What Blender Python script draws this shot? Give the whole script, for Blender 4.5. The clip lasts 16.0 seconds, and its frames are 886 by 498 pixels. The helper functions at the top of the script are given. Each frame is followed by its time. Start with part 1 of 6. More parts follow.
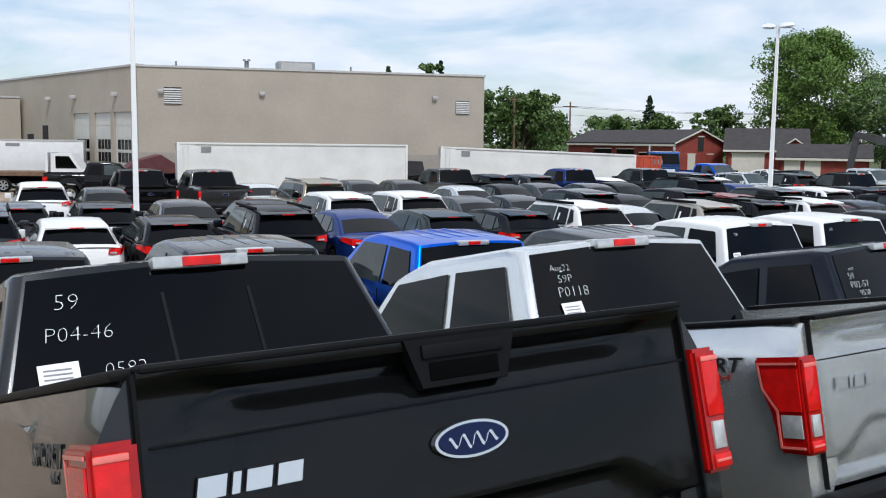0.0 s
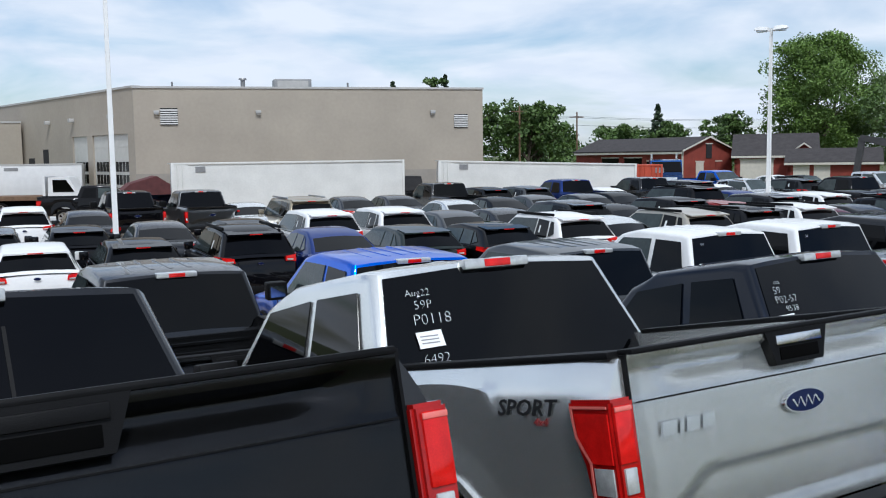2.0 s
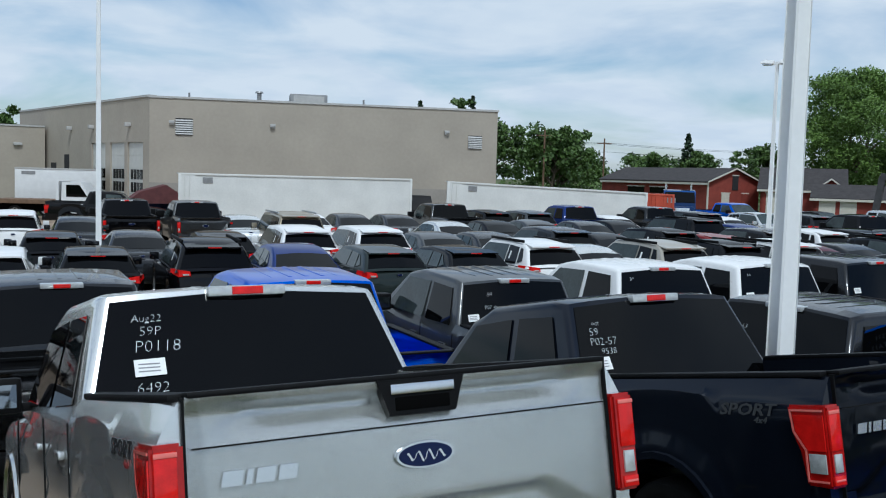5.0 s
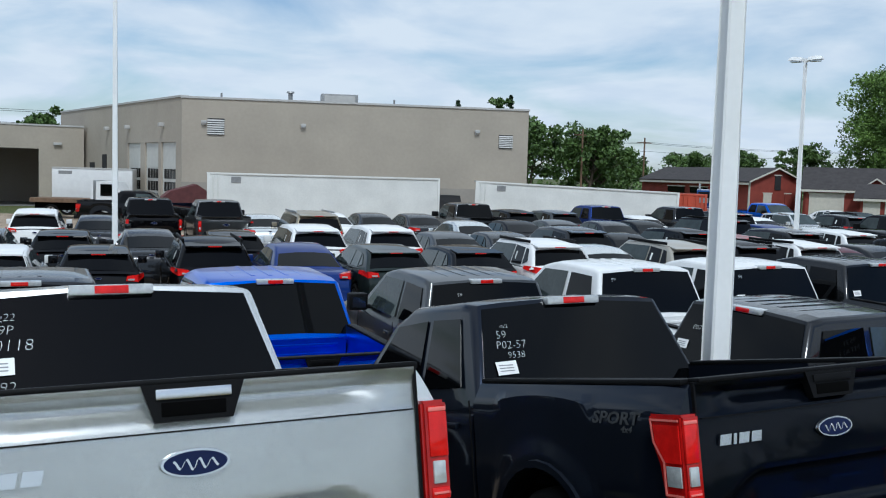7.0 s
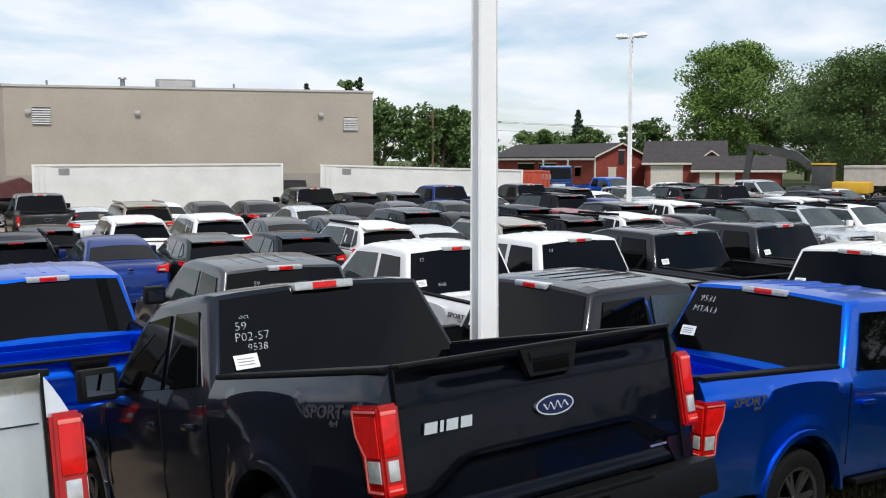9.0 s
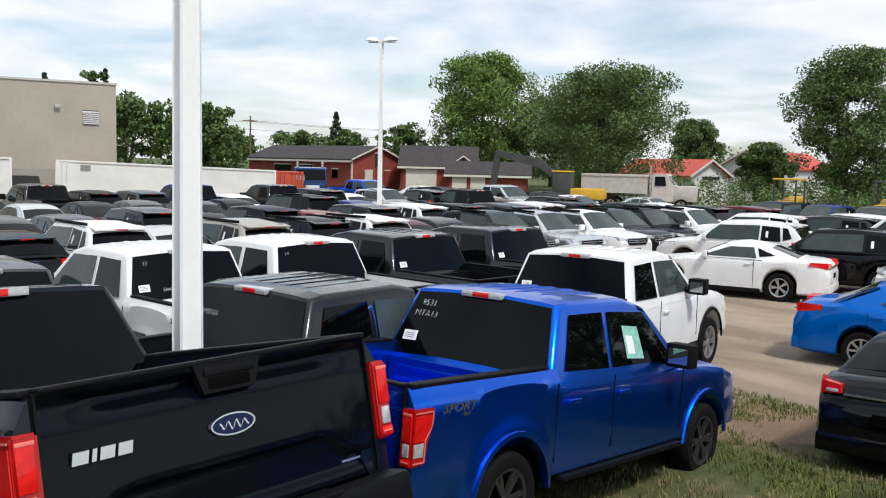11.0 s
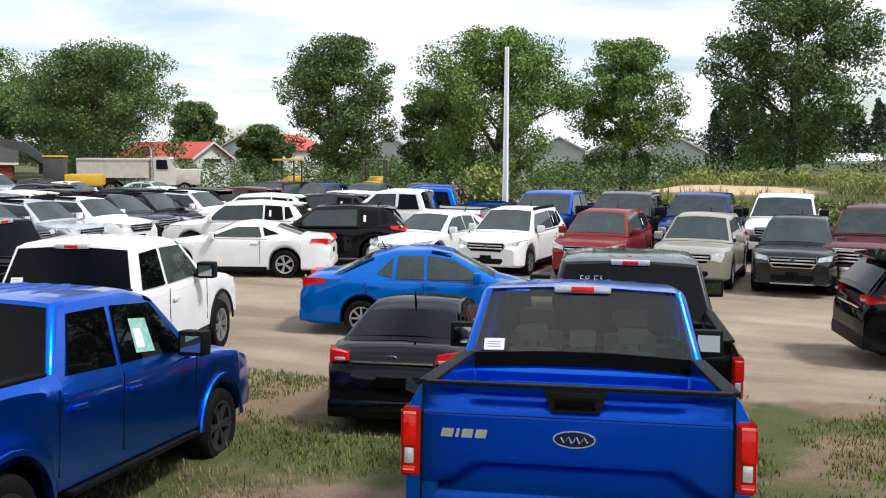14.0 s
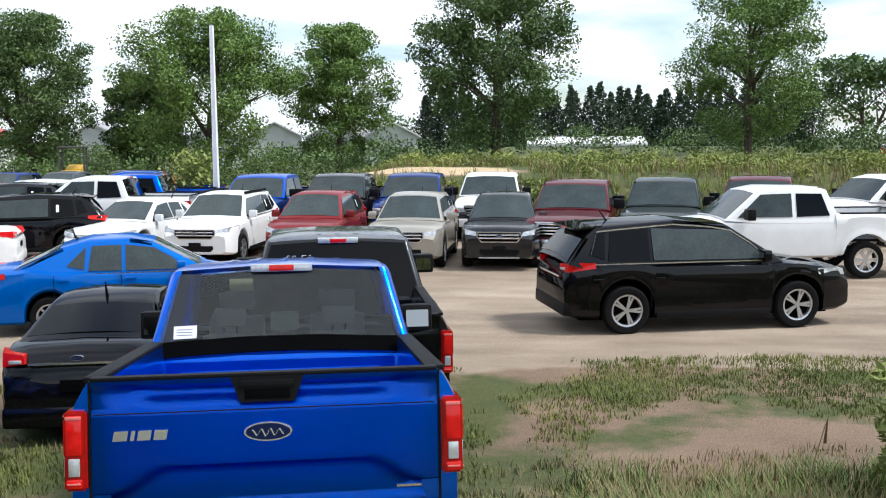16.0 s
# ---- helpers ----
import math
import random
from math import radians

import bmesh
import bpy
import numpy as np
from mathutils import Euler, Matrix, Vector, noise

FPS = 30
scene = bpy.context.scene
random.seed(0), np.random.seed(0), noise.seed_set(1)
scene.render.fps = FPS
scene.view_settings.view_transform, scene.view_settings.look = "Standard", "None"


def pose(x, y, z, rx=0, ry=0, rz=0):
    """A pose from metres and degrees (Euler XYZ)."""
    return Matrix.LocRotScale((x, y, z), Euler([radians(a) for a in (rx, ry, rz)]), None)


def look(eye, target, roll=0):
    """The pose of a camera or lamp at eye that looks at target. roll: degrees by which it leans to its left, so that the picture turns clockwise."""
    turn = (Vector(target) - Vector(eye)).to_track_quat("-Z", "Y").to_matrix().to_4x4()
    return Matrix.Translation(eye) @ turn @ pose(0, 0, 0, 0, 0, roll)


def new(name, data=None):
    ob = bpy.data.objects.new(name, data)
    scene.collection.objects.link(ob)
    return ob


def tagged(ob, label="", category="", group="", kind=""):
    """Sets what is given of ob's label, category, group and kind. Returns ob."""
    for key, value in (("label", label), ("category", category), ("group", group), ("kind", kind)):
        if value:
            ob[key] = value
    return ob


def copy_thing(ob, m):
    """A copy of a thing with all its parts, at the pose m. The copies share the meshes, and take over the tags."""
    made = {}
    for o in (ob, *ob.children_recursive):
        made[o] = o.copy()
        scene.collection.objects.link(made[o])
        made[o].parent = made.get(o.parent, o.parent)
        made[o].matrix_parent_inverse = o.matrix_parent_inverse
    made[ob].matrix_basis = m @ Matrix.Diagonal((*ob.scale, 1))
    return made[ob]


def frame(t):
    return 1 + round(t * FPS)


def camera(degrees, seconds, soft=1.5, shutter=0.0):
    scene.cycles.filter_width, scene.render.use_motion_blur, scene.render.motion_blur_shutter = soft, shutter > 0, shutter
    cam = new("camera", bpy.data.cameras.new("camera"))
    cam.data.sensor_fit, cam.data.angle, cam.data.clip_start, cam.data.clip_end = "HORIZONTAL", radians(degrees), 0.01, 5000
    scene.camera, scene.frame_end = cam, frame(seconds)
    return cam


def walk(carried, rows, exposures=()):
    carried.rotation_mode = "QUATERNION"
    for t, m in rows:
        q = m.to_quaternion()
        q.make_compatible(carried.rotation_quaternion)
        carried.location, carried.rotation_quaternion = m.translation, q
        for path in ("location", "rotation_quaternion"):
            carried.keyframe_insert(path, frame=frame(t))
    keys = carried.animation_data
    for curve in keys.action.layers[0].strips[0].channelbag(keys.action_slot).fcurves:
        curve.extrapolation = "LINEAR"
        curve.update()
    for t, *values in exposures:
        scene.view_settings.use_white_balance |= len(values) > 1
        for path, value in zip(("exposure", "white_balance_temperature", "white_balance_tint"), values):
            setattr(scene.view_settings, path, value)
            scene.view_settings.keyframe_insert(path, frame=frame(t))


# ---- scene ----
cam = camera(49.9, 16.0, soft=1.1)
PATH = [
    (0, (-0.456, -4.746, 3.162), (-2.315, -4.042, 2.939), 0.7),
    (0.5, (-0.457, -4.47, 3.163), (-2.346, -3.846, 2.956), 0.5),
    (1, (-0.411, -4.165, 3.179), (-2.33, -3.631, 2.991), 1.2),
    (1.5, (-0.518, -3.934, 3.152), (-2.39, -3.254, 2.966), 0.6),
    (2, (-0.677, -3.648, 3.151), (-2.55, -2.976, 2.957), -0.8),
    (2.5, (-0.572, -3.391, 3.145), (-2.44, -2.703, 2.961), 0.9),
    (3, (-0.491, -3.168, 3.146), (-2.35, -2.454, 2.962), -0.3),
    (3.5, (-0.539, -2.858, 3.147), (-2.368, -2.056, 3.024), 2.8),
    (4, (-0.527, -2.629, 3.177), (-2.385, -1.902, 3.04), 0.7),
    (4.5, (-0.445, -2.342, 3.186), (-2.324, -1.671, 3.044), 1.4),
    (4.7, (-0.373, -2.231, 3.204), (-2.263, -1.594, 3.055), 1.7),
    (6.8, (-0.295, -1.156, 3.208), (-2.216, -0.623, 3.056), 1.2),
    (7, (-0.25, -1.076, 3.217), (-2.177, -0.562, 3.061), 1.6),
    (7.5, (-0.246, -0.913, 3.213), (-2.17, -0.393, 3.047), 0.6),
    (8, (-0.325, -0.671, 3.2), (-2.244, -0.133, 3.024), 1.2),
    (8.5, (-0.36, -0.469, 3.203), (-2.205, 0.281, 3.02), 0.0),
    (9, (-0.358, -0.195, 3.191), (-2.188, 0.59, 3.003), -0.2),
    (9.2, (-0.35, -0.098, 3.191), (-2.164, 0.721, 2.997), 0.4),
    (11.5, (-0.494, 0.297, 3.184), (-1.96, 1.645, 3.007), 0.7),
    (12, (-0.561, 0.354, 3.177), (-1.887, 1.84, 2.991), 0.2),
    (12.5, (-0.608, 0.47, 3.165), (-1.786, 2.073, 2.965), -0.3),
    (13, (-0.62, 0.507, 3.16), (-1.686, 2.19, 2.983), 0.0),
    (13.5, (-0.616, 0.575, 3.144), (-1.565, 2.325, 2.951), 0.0),
    (14, (-0.608, 0.511, 3.169), (-1.393, 2.34, 2.967), 0.3),
    (14.5, (-0.622, 0.725, 3.113), (-1.23, 2.619, 2.907), -0.2),
    (15, (-0.633, 0.739, 3.094), (-1.104, 2.673, 2.902), 0.4),
    (15.5, (-0.652, 0.834, 3.057), (-1.028, 2.786, 2.835), -0.5),
    (16, (-0.569, 1.067, 3.023), (-0.795, 3.041, 2.794), -0.3),
]
walk(cam, [(t, look(eye, target, roll)) for t, eye, target, roll in PATH],
     [(0, -0.1, 5850, 10), (1.4, -0.17, 5700, 9), (2.5, -0.28, 5650, 8), (3.2, -0.47, 5450, 4), (7.8, -0.32, 5520, 5), (8.5, -0.08, 6050, 10), (11.4, 0.03, 6250, 10), (13.0, 0.15, 6350, 10), (16, 0.4, 5950, 9)])

# ---- light ----
SUN_AZ, SUN_EL = 95.0, 56.0          # where the sun stands: degrees from +y towards +x, and above the horizon
world = bpy.data.worlds.new("sky")
scene.world = world
world.use_nodes = True
wn, wl = world.node_tree.nodes, world.node_tree.links
wn.clear()
w_out = wn.new("ShaderNodeOutputWorld")
w_bg = wn.new("ShaderNodeBackground")
w_sky = wn.new("ShaderNodeTexSky")
w_sky.sky_type = "NISHITA"
w_sky.sun_disc = False
w_sky.sun_elevation = radians(SUN_EL)
w_sky.sun_rotation = radians(SUN_AZ)
w_co = wn.new("ShaderNodeTexCoord")
w_sep = wn.new("ShaderNodeSeparateXYZ")
w_add = wn.new("ShaderNodeMath"); w_add.operation = "ADD"; w_add.inputs[1].default_value = 0.16
w_abs = wn.new("ShaderNodeMath"); w_abs.operation = "MAXIMUM"; w_abs.inputs[1].default_value = 0.05
w_dx = wn.new("ShaderNodeMath"); w_dx.operation = "DIVIDE"
w_dy = wn.new("ShaderNodeMath"); w_dy.operation = "DIVIDE"
w_com = wn.new("ShaderNodeCombineXYZ")
w_noi = wn.new("ShaderNodeTexNoise")
w_noi.inputs["Scale"].default_value = 1.15
w_noi.inputs["Detail"].default_value = 7.0
w_noi.inputs["Roughness"].default_value = 0.5
w_noi.inputs["Distortion"].default_value = 0.4
w_ramp = wn.new("ShaderNodeValToRGB")
w_ramp.color_ramp.elements[0].position = 0.33
w_ramp.color_ramp.elements[1].position = 0.56
w_gain = wn.new("ShaderNodeMix"); w_gain.data_type = "RGBA"
w_mul = wn.new("ShaderNodeMix"); w_mul.data_type = "RGBA"; w_mul.blend_type = "MULTIPLY"
w_mul.inputs[0].default_value = 1.0
SKY_GAIN = 0.13
w_mul.inputs[7].default_value = (SKY_GAIN, SKY_GAIN, SKY_GAIN, 1)
w_n2 = wn.new("ShaderNodeTexNoise")
w_n2.inputs["Scale"].default_value = 2.6
w_n2.inputs["Detail"].default_value = 5.0
w_cl = wn.new("ShaderNodeValToRGB")
w_cl.color_ramp.elements[0].color = (0.88, 0.915, 0.96, 1)
w_cl.color_ramp.elements[1].color = (0.98, 0.99, 1.0, 1)
w_cl.color_ramp.elements[0].position = 0.36
w_cl.color_ramp.elements[1].position = 0.56
wl.new(w_co.outputs["Generated"], w_sep.inputs[0])
wl.new(w_sep.outputs["Z"], w_add.inputs[0])
wl.new(w_add.outputs[0], w_abs.inputs[0])
wl.new(w_sep.outputs["X"], w_dx.inputs[0]); wl.new(w_abs.outputs[0], w_dx.inputs[1])
wl.new(w_sep.outputs["Y"], w_dy.inputs[0]); wl.new(w_abs.outputs[0], w_dy.inputs[1])
wl.new(w_dx.outputs[0], w_com.inputs[0]); wl.new(w_dy.outputs[0], w_com.inputs[1])
wl.new(w_com.outputs[0], w_noi.inputs["Vector"]); wl.new(w_com.outputs[0], w_n2.inputs["Vector"])
wl.new(w_noi.outputs["Fac"], w_ramp.inputs[0]); wl.new(w_n2.outputs["Fac"], w_cl.inputs[0])
wl.new(w_sky.outputs[0], w_mul.inputs[6])
wl.new(w_ramp.outputs["Color"], w_gain.inputs[0])
wl.new(w_mul.outputs[2], w_gain.inputs[6]); wl.new(w_cl.outputs[0], w_gain.inputs[7])
wl.new(w_gain.outputs[2], w_bg.inputs[0])
w_bg.inputs[1].default_value = 1.0
wl.new(w_bg.outputs[0], w_out.inputs[0])

sun = new("sun", bpy.data.lights.new("sun", "SUN"))
sun.data.energy = 3.0
sun.data.angle = radians(9)
sun.data.color = (1.0, 0.95, 0.87)
_a, _e = radians(SUN_AZ), radians(SUN_EL)
sun.matrix_world = look((math.sin(_a) * math.cos(_e) * 50, math.cos(_a) * math.cos(_e) * 50, math.sin(_e) * 50), (0, 0, 0))


# ---- materials ----
MATS = {}


def mat(name, color, rough=0.6, metal=0.0, vary=0.12, scale=3.0, bump=0.0, bump_scale=40.0, coat=0.0, second=None, spec=0.5, rand=0.0, trans=0.0):
    if name in MATS:
        return MATS[name]
    m = bpy.data.materials.new(name)
    m.use_nodes = True
    n, l = m.node_tree.nodes, m.node_tree.links
    p = n["Principled BSDF"]
    p.inputs["Roughness"].default_value = rough
    p.inputs["Metallic"].default_value = metal
    p.inputs["Coat Weight"].default_value = coat
    p.inputs["Coat Roughness"].default_value = 0.03
    p.inputs["Specular IOR Level"].default_value = spec
    p.inputs["Transmission Weight"].default_value = trans
    co = n.new("ShaderNodeTexCoord")
    a = n.new("ShaderNodeTexNoise"); a.inputs["Scale"].default_value = scale; a.inputs["Detail"].default_value = 5
    b = n.new("ShaderNodeTexNoise"); b.inputs["Scale"].default_value = scale * 14; b.inputs["Detail"].default_value = 3
    l.new(co.outputs["Object"], a.inputs["Vector"]); l.new(co.outputs["Object"], b.inputs["Vector"])
    add = n.new("ShaderNodeMath"); add.operation = "MULTIPLY_ADD"; add.inputs[1].default_value = 0.4
    l.new(b.outputs["Fac"], add.inputs[0]); l.new(a.outputs["Fac"], add.inputs[2])
    r = n.new("ShaderNodeValToRGB")
    r.color_ramp.elements[0].position, r.color_ramp.elements[1].position = 0.45, 0.95
    dark = tuple(c * (1 - vary) for c in color)
    lite = second if second else tuple(min(1, c * (1 + vary)) for c in color)
    r.color_ramp.elements[0].color = (*dark, 1)
    r.color_ramp.elements[1].color = (*lite, 1)
    l.new(add.outputs[0], r.inputs[0])
    last = r.outputs["Color"]
    if rand:
        oi = n.new("ShaderNodeObjectInfo") if rand > 0 else n.new("ShaderNodeNewGeometry")
        hs = n.new("ShaderNodeHueSaturation")
        mr = n.new("ShaderNodeMapRange")
        mr.inputs[3].default_value, mr.inputs[4].default_value = 1 - abs(rand), 1 + abs(rand)
        l.new(oi.outputs["Random" if rand > 0 else "Random Per Island"], mr.inputs[0])
        l.new(mr.outputs[0], hs.inputs["Value"]); l.new(last, hs.inputs["Color"])
        last = hs.outputs["Color"]
    l.new(last, p.inputs["Base Color"])
    if bump:
        c = n.new("ShaderNodeTexNoise"); c.inputs["Scale"].default_value = bump_scale; c.inputs["Detail"].default_value = 6
        l.new(co.outputs["Object"], c.inputs["Vector"])
        bp = n.new("ShaderNodeBump"); bp.inputs["Strength"].default_value = bump; bp.inputs["Distance"].default_value = 0.02
        l.new(c.outputs["Fac"], bp.inputs["Height"]); l.new(bp.outputs[0], p.inputs["Normal"])
    MATS[name] = m
    return m


def paint(name, color, metal=0.0, rough=0.28):
    return mat("paint_" + name, color, rough, metal, vary=0.06, scale=2.0, coat=0.6, spec=0.0)


PAINT = {
    "white": paint("white", (0.74, 0.74, 0.73)), "black": paint("black", (0.003, 0.003, 0.004)),
    "charcoal": paint("charcoal", (0.03, 0.031, 0.033), 0.8, 0.25), "grey": paint("grey", (0.085, 0.088, 0.09), 0.7, 0.32),
    "silver": paint("silver", (0.80, 0.81, 0.79), 0.85, 0.27), "blue": paint("blue", (0.0006, 0.12, 0.72), 0.95, 0.29),
    "navy": paint("navy", (0.01, 0.03, 0.16), 0.3), "red": paint("red", (0.22, 0.02, 0.02), 0.3), "maroon": paint("maroon", (0.1, 0.012, 0.016), 0.35),
    "beige": paint("beige", (0.42, 0.39, 0.33), 0.5), "green": paint("green", (0.02, 0.028, 0.026), 0.4), "gold": paint("gold", (0.3, 0.26, 0.19), 0.5),
    "skyblue": paint("skyblue", (0.001, 0.12, 0.52), 0.3), "darkblue": paint("darkblue", (0.007, 0.010, 0.018), 0.5),
}
GLASS = mat("tinted_glass", (0.001, 0.0012, 0.0016), 0.02, 0, vary=0.2, scale=1.5, spec=0.19)
# lighter glass: the sky's reflection is put into its grey-teal base colour
GLASS_L = mat("sky_sheen_glass", (0.045, 0.058, 0.058), 0.03, 0, vary=0.35, scale=1.5, spec=0.3)
BLACK = mat("black_plastic", (0.004, 0.004, 0.0045), 0.55, vary=0.2, scale=8, bump=0.1, bump_scale=300, spec=0.15)
RUBBER = mat("rubber", (0.006, 0.006, 0.006), 0.85, spec=0.15, vary=0.25, scale=9, bump=0.2, bump_scale=120)
ALLOY = mat("alloy", (0.55, 0.56, 0.57), 0.3, 0.85, vary=0.08, scale=6)
DARKALLOY = mat("dark_alloy", (0.1, 0.1, 0.105), 0.35, 0.8, vary=0.15, scale=6)
CHROME = mat("chrome", (0.75, 0.76, 0.77), 0.22, 1.0, vary=0.04, scale=6)
REDLENS = mat("red_lens", (0.6, 0.008, 0.006), 0.1, 0, vary=0.25, scale=14, coat=0.3, spec=.3)
DKRED = mat("dark_red_lens", (0.34, 0.005, 0.004), 0.1, 0, vary=0.25, scale=14, coat=0.3, spec=.3)
BRIGHTRED = mat("bright_red_lens", (0.75, 0.05, 0.03), 0.1, 0, vary=0.2, scale=14, coat=0.4)
PINKLINE = mat("light_guide", (0.75, 0.17, 0.14), 0.2, 0, vary=0.1, scale=14, coat=0.4)
DECAL_G = mat("grey_decal", (0.05, 0.052, 0.055), 0.5, vary=0.2, scale=20)
SEAT = mat("seat_cloth", (0.3, 0.29, 0.27), 0.9, vary=0.15, scale=8, bump=0.2, bump_scale=120)


def cab_glass():
    """Lightly tinted clear glass that lets the cab be seen."""
    m = bpy.data.materials.new("cab_glass")
    m.use_nodes = True
    n, l = m.node_tree.nodes, m.node_tree.links
    n.remove(n["Principled BSDF"])
    fr = n.new("ShaderNodeFresnel"); fr.inputs["IOR"].default_value = 1.5
    tr = n.new("ShaderNodeBsdfTransparent"); tr.inputs["Color"].default_value = (0.74, 0.78, 0.77, 1)
    gl = n.new("ShaderNodeBsdfGlossy"); gl.inputs["Roughness"].default_value = 0.02
    mx = n.new("ShaderNodeMixShader")
    l.new(fr.outputs[0], mx.inputs[0]); l.new(tr.outputs[0], mx.inputs[1]); l.new(gl.outputs[0], mx.inputs[2])
    l.new(mx.outputs[0], n["Material Output"].inputs["Surface"])
    return m


CABGLASS = cab_glass()
CLEAR = mat("clear_lens", (0.5, 0.51, 0.5), 0.15, 0.3, vary=0.25, scale=25, coat=1.0)
LAMPGLASS = mat("headlamp_glass", (0.55, 0.57, 0.58), 0.1, 0.4, vary=0.4, scale=12, coat=1.0)
OVAL = mat("badge_blue", (0.003, 0.009, 0.05), 0.3, 0.0, vary=0.1, scale=6, coat=0.15, spec=.2)
PAPER = mat("paper", (0.8, 0.8, 0.78), 0.7, vary=0.04, scale=20)
INK = mat("ink", (0.25, 0.25, 0.26), 0.7, vary=0.2, scale=20)
GREENINK = mat("green_sticker", (0.25, 0.5, 0.42), 0.6, vary=0.3, scale=20)
CHALK = mat("window_chalk", (0.82, 0.84, 0.84), 0.8, vary=0.08, scale=40)
DECAL = mat("dark_decal", (0.02, 0.021, 0.023), 0.4, vary=0.2, scale=20)
DECAL_R = mat("red_decal", (0.3, 0.02, 0.02), 0.4, vary=0.2, scale=20)
MIRROR = mat("mirror_glass", (0.3, 0.32, 0.33), 0.03, 1.0, vary=0.02)
DARKIN = mat("dark_interior", (0.002, 0.002, 0.002), 0.95, vary=0.2, scale=5, spec=.05)


# ---- mesh helpers ----
FAR = [False]
FINE = {"door_seam", "fog_lamp", "fog_recess", "front_plate", "badge_stroke", "mirror_arm", "mirror_glass", "brake_disc", "roof_rib", "side_rim", "side_clear", "step_pad", "plate_recess", "handle_pocket",
        "handle_bar", "gate_seam", "trim_badge", "skid_trim", "arch_liner", "wheel_housing", "lamp_bar", "bed_rib", "gate_gap", "bar_keeper", "arch_lip", "running_board", "model_badge", "antenna", "gate_handle", "lower_grille", "boot_trim", "door_handle", "chassis"}


def part(name, bm, material, parent=None, label="", smooth=True):
    if FAR[0] and name in FINE:          # too small to see on the far rows
        bm.free()
        return None
    me = bpy.data.meshes.new(name)
    bmesh.ops.recalc_face_normals(bm, faces=bm.faces[:])
    bm.to_mesh(me); bm.free()
    me.materials.append(material)
    if smooth:
        me.polygons.foreach_set("use_smooth", [True] * len(me.polygons))
        me.set_sharp_from_angle(angle=radians(38))
    ob = new(name, me)
    if parent:
        ob.parent = parent
    if label:
        ob["label"] = label
    return ob


def box_bm(x0, y0, z0, x1, y1, z1, bevel=0.0, bm=None, seg=2):
    bm = bm or bmesh.new()
    vs = [bm.verts.new((x, y, z)) for x in (x0, x1) for y in (y0, y1) for z in (z0, z1)]
    fs = [bm.faces.new([vs[i] for i in f]) for f in ((0, 1, 3, 2), (4, 6, 7, 5), (0, 4, 5, 1), (2, 3, 7, 6), (0, 2, 6, 4), (1, 5, 7, 3))]
    if bevel:
        es = list({e for f in fs for e in f.edges})
        bmesh.ops.bevel(bm, geom=es, offset=bevel, segments=seg, affect="EDGES", profile=0.6)
    return bm


def cyl_bm(p, q, r0, r1=None, seg=12, bm=None, cap=True):
    bm = bm or bmesh.new()
    p, q = Vector(p), Vector(q)
    r1 = r0 if r1 is None else r1
    d = (q - p).normalized()
    u = d.orthogonal().normalized(); v = d.cross(u)
    rings = []
    for c, r in ((p, r0), (q, r1)):
        rings.append([bm.verts.new(c + (u * math.cos(2 * math.pi * i / seg) + v * math.sin(2 * math.pi * i / seg)) * r) for i in range(seg)])
    for i in range(seg):
        j = (i + 1) % seg
        bm.faces.new((rings[0][i], rings[0][j], rings[1][j], rings[1][i]))
    if cap:
        bm.faces.new(rings[0][::-1]); bm.faces.new(rings[1])
    return bm


def loft_bm(rings, bm=None, cap=True):
    bm = bm or bmesh.new()
    vs = [[bm.verts.new(p) for p in r] for r in rings]
    n = len(vs[0])
    for a, b in zip(vs, vs[1:]):
        for i in range(n):
            j = (i + 1) % n
            bm.faces.new((a[i], a[j], b[j], b[i]))
    if cap:
        bm.faces.new(vs[0][::-1]); bm.faces.new(vs[-1])
    return bm


def slab_bm(pts, depth, bm=None):
    """A flat polygon given as points, made depth thick along its normal."""
    bm = bm or bmesh.new()
    pts = [Vector(p) for p in pts]
    nrm = (pts[1] - pts[0]).cross(pts[2] - pts[0]).normalized() * depth
    a = [bm.verts.new(p) for p in pts]; b = [bm.verts.new(p + nrm) for p in pts]
    bm.faces.new(a[::-1]); bm.faces.new(b)
    for i in range(len(a)):
        j = (i + 1) % len(a)
        bm.faces.new((a[i], a[j], b[j], b[i]))
    return bm


def interp(table, x):
    return float(np.interp(x, [p[0] for p in table], [p[1] for p in table]))


def lettering(name, body, size, material, parent, m, depth=0.002, slant=0.0, label=""):
    cu = bpy.data.curves.new(name, "FONT")
    cu.body, cu.size, cu.extrude, cu.shear = body, size, depth, slant
    if material == CHALK:
        cu.offset = -size * .032
    elif material in (DECAL, DECAL_G):
        cu.offset = size * .02
    cu.align_x, cu.align_y = "CENTER", "CENTER"
    cu.resolution_u = 2
    tmp = bpy.data.objects.new("tmp", cu)
    me = bpy.data.meshes.new_from_object(tmp)
    me.name = name
    bpy.data.objects.remove(tmp)
    me.transform(m)
    me.materials.clear(); me.materials.append(material)
    ob = new(name, me)
    ob.parent = parent
    if label:
        ob["label"] = label
    return ob


# ---- lie of the land ----
def smooth01(v):
    v = min(1.0, max(0.0, v))
    return v * v * (3 - 2 * v)


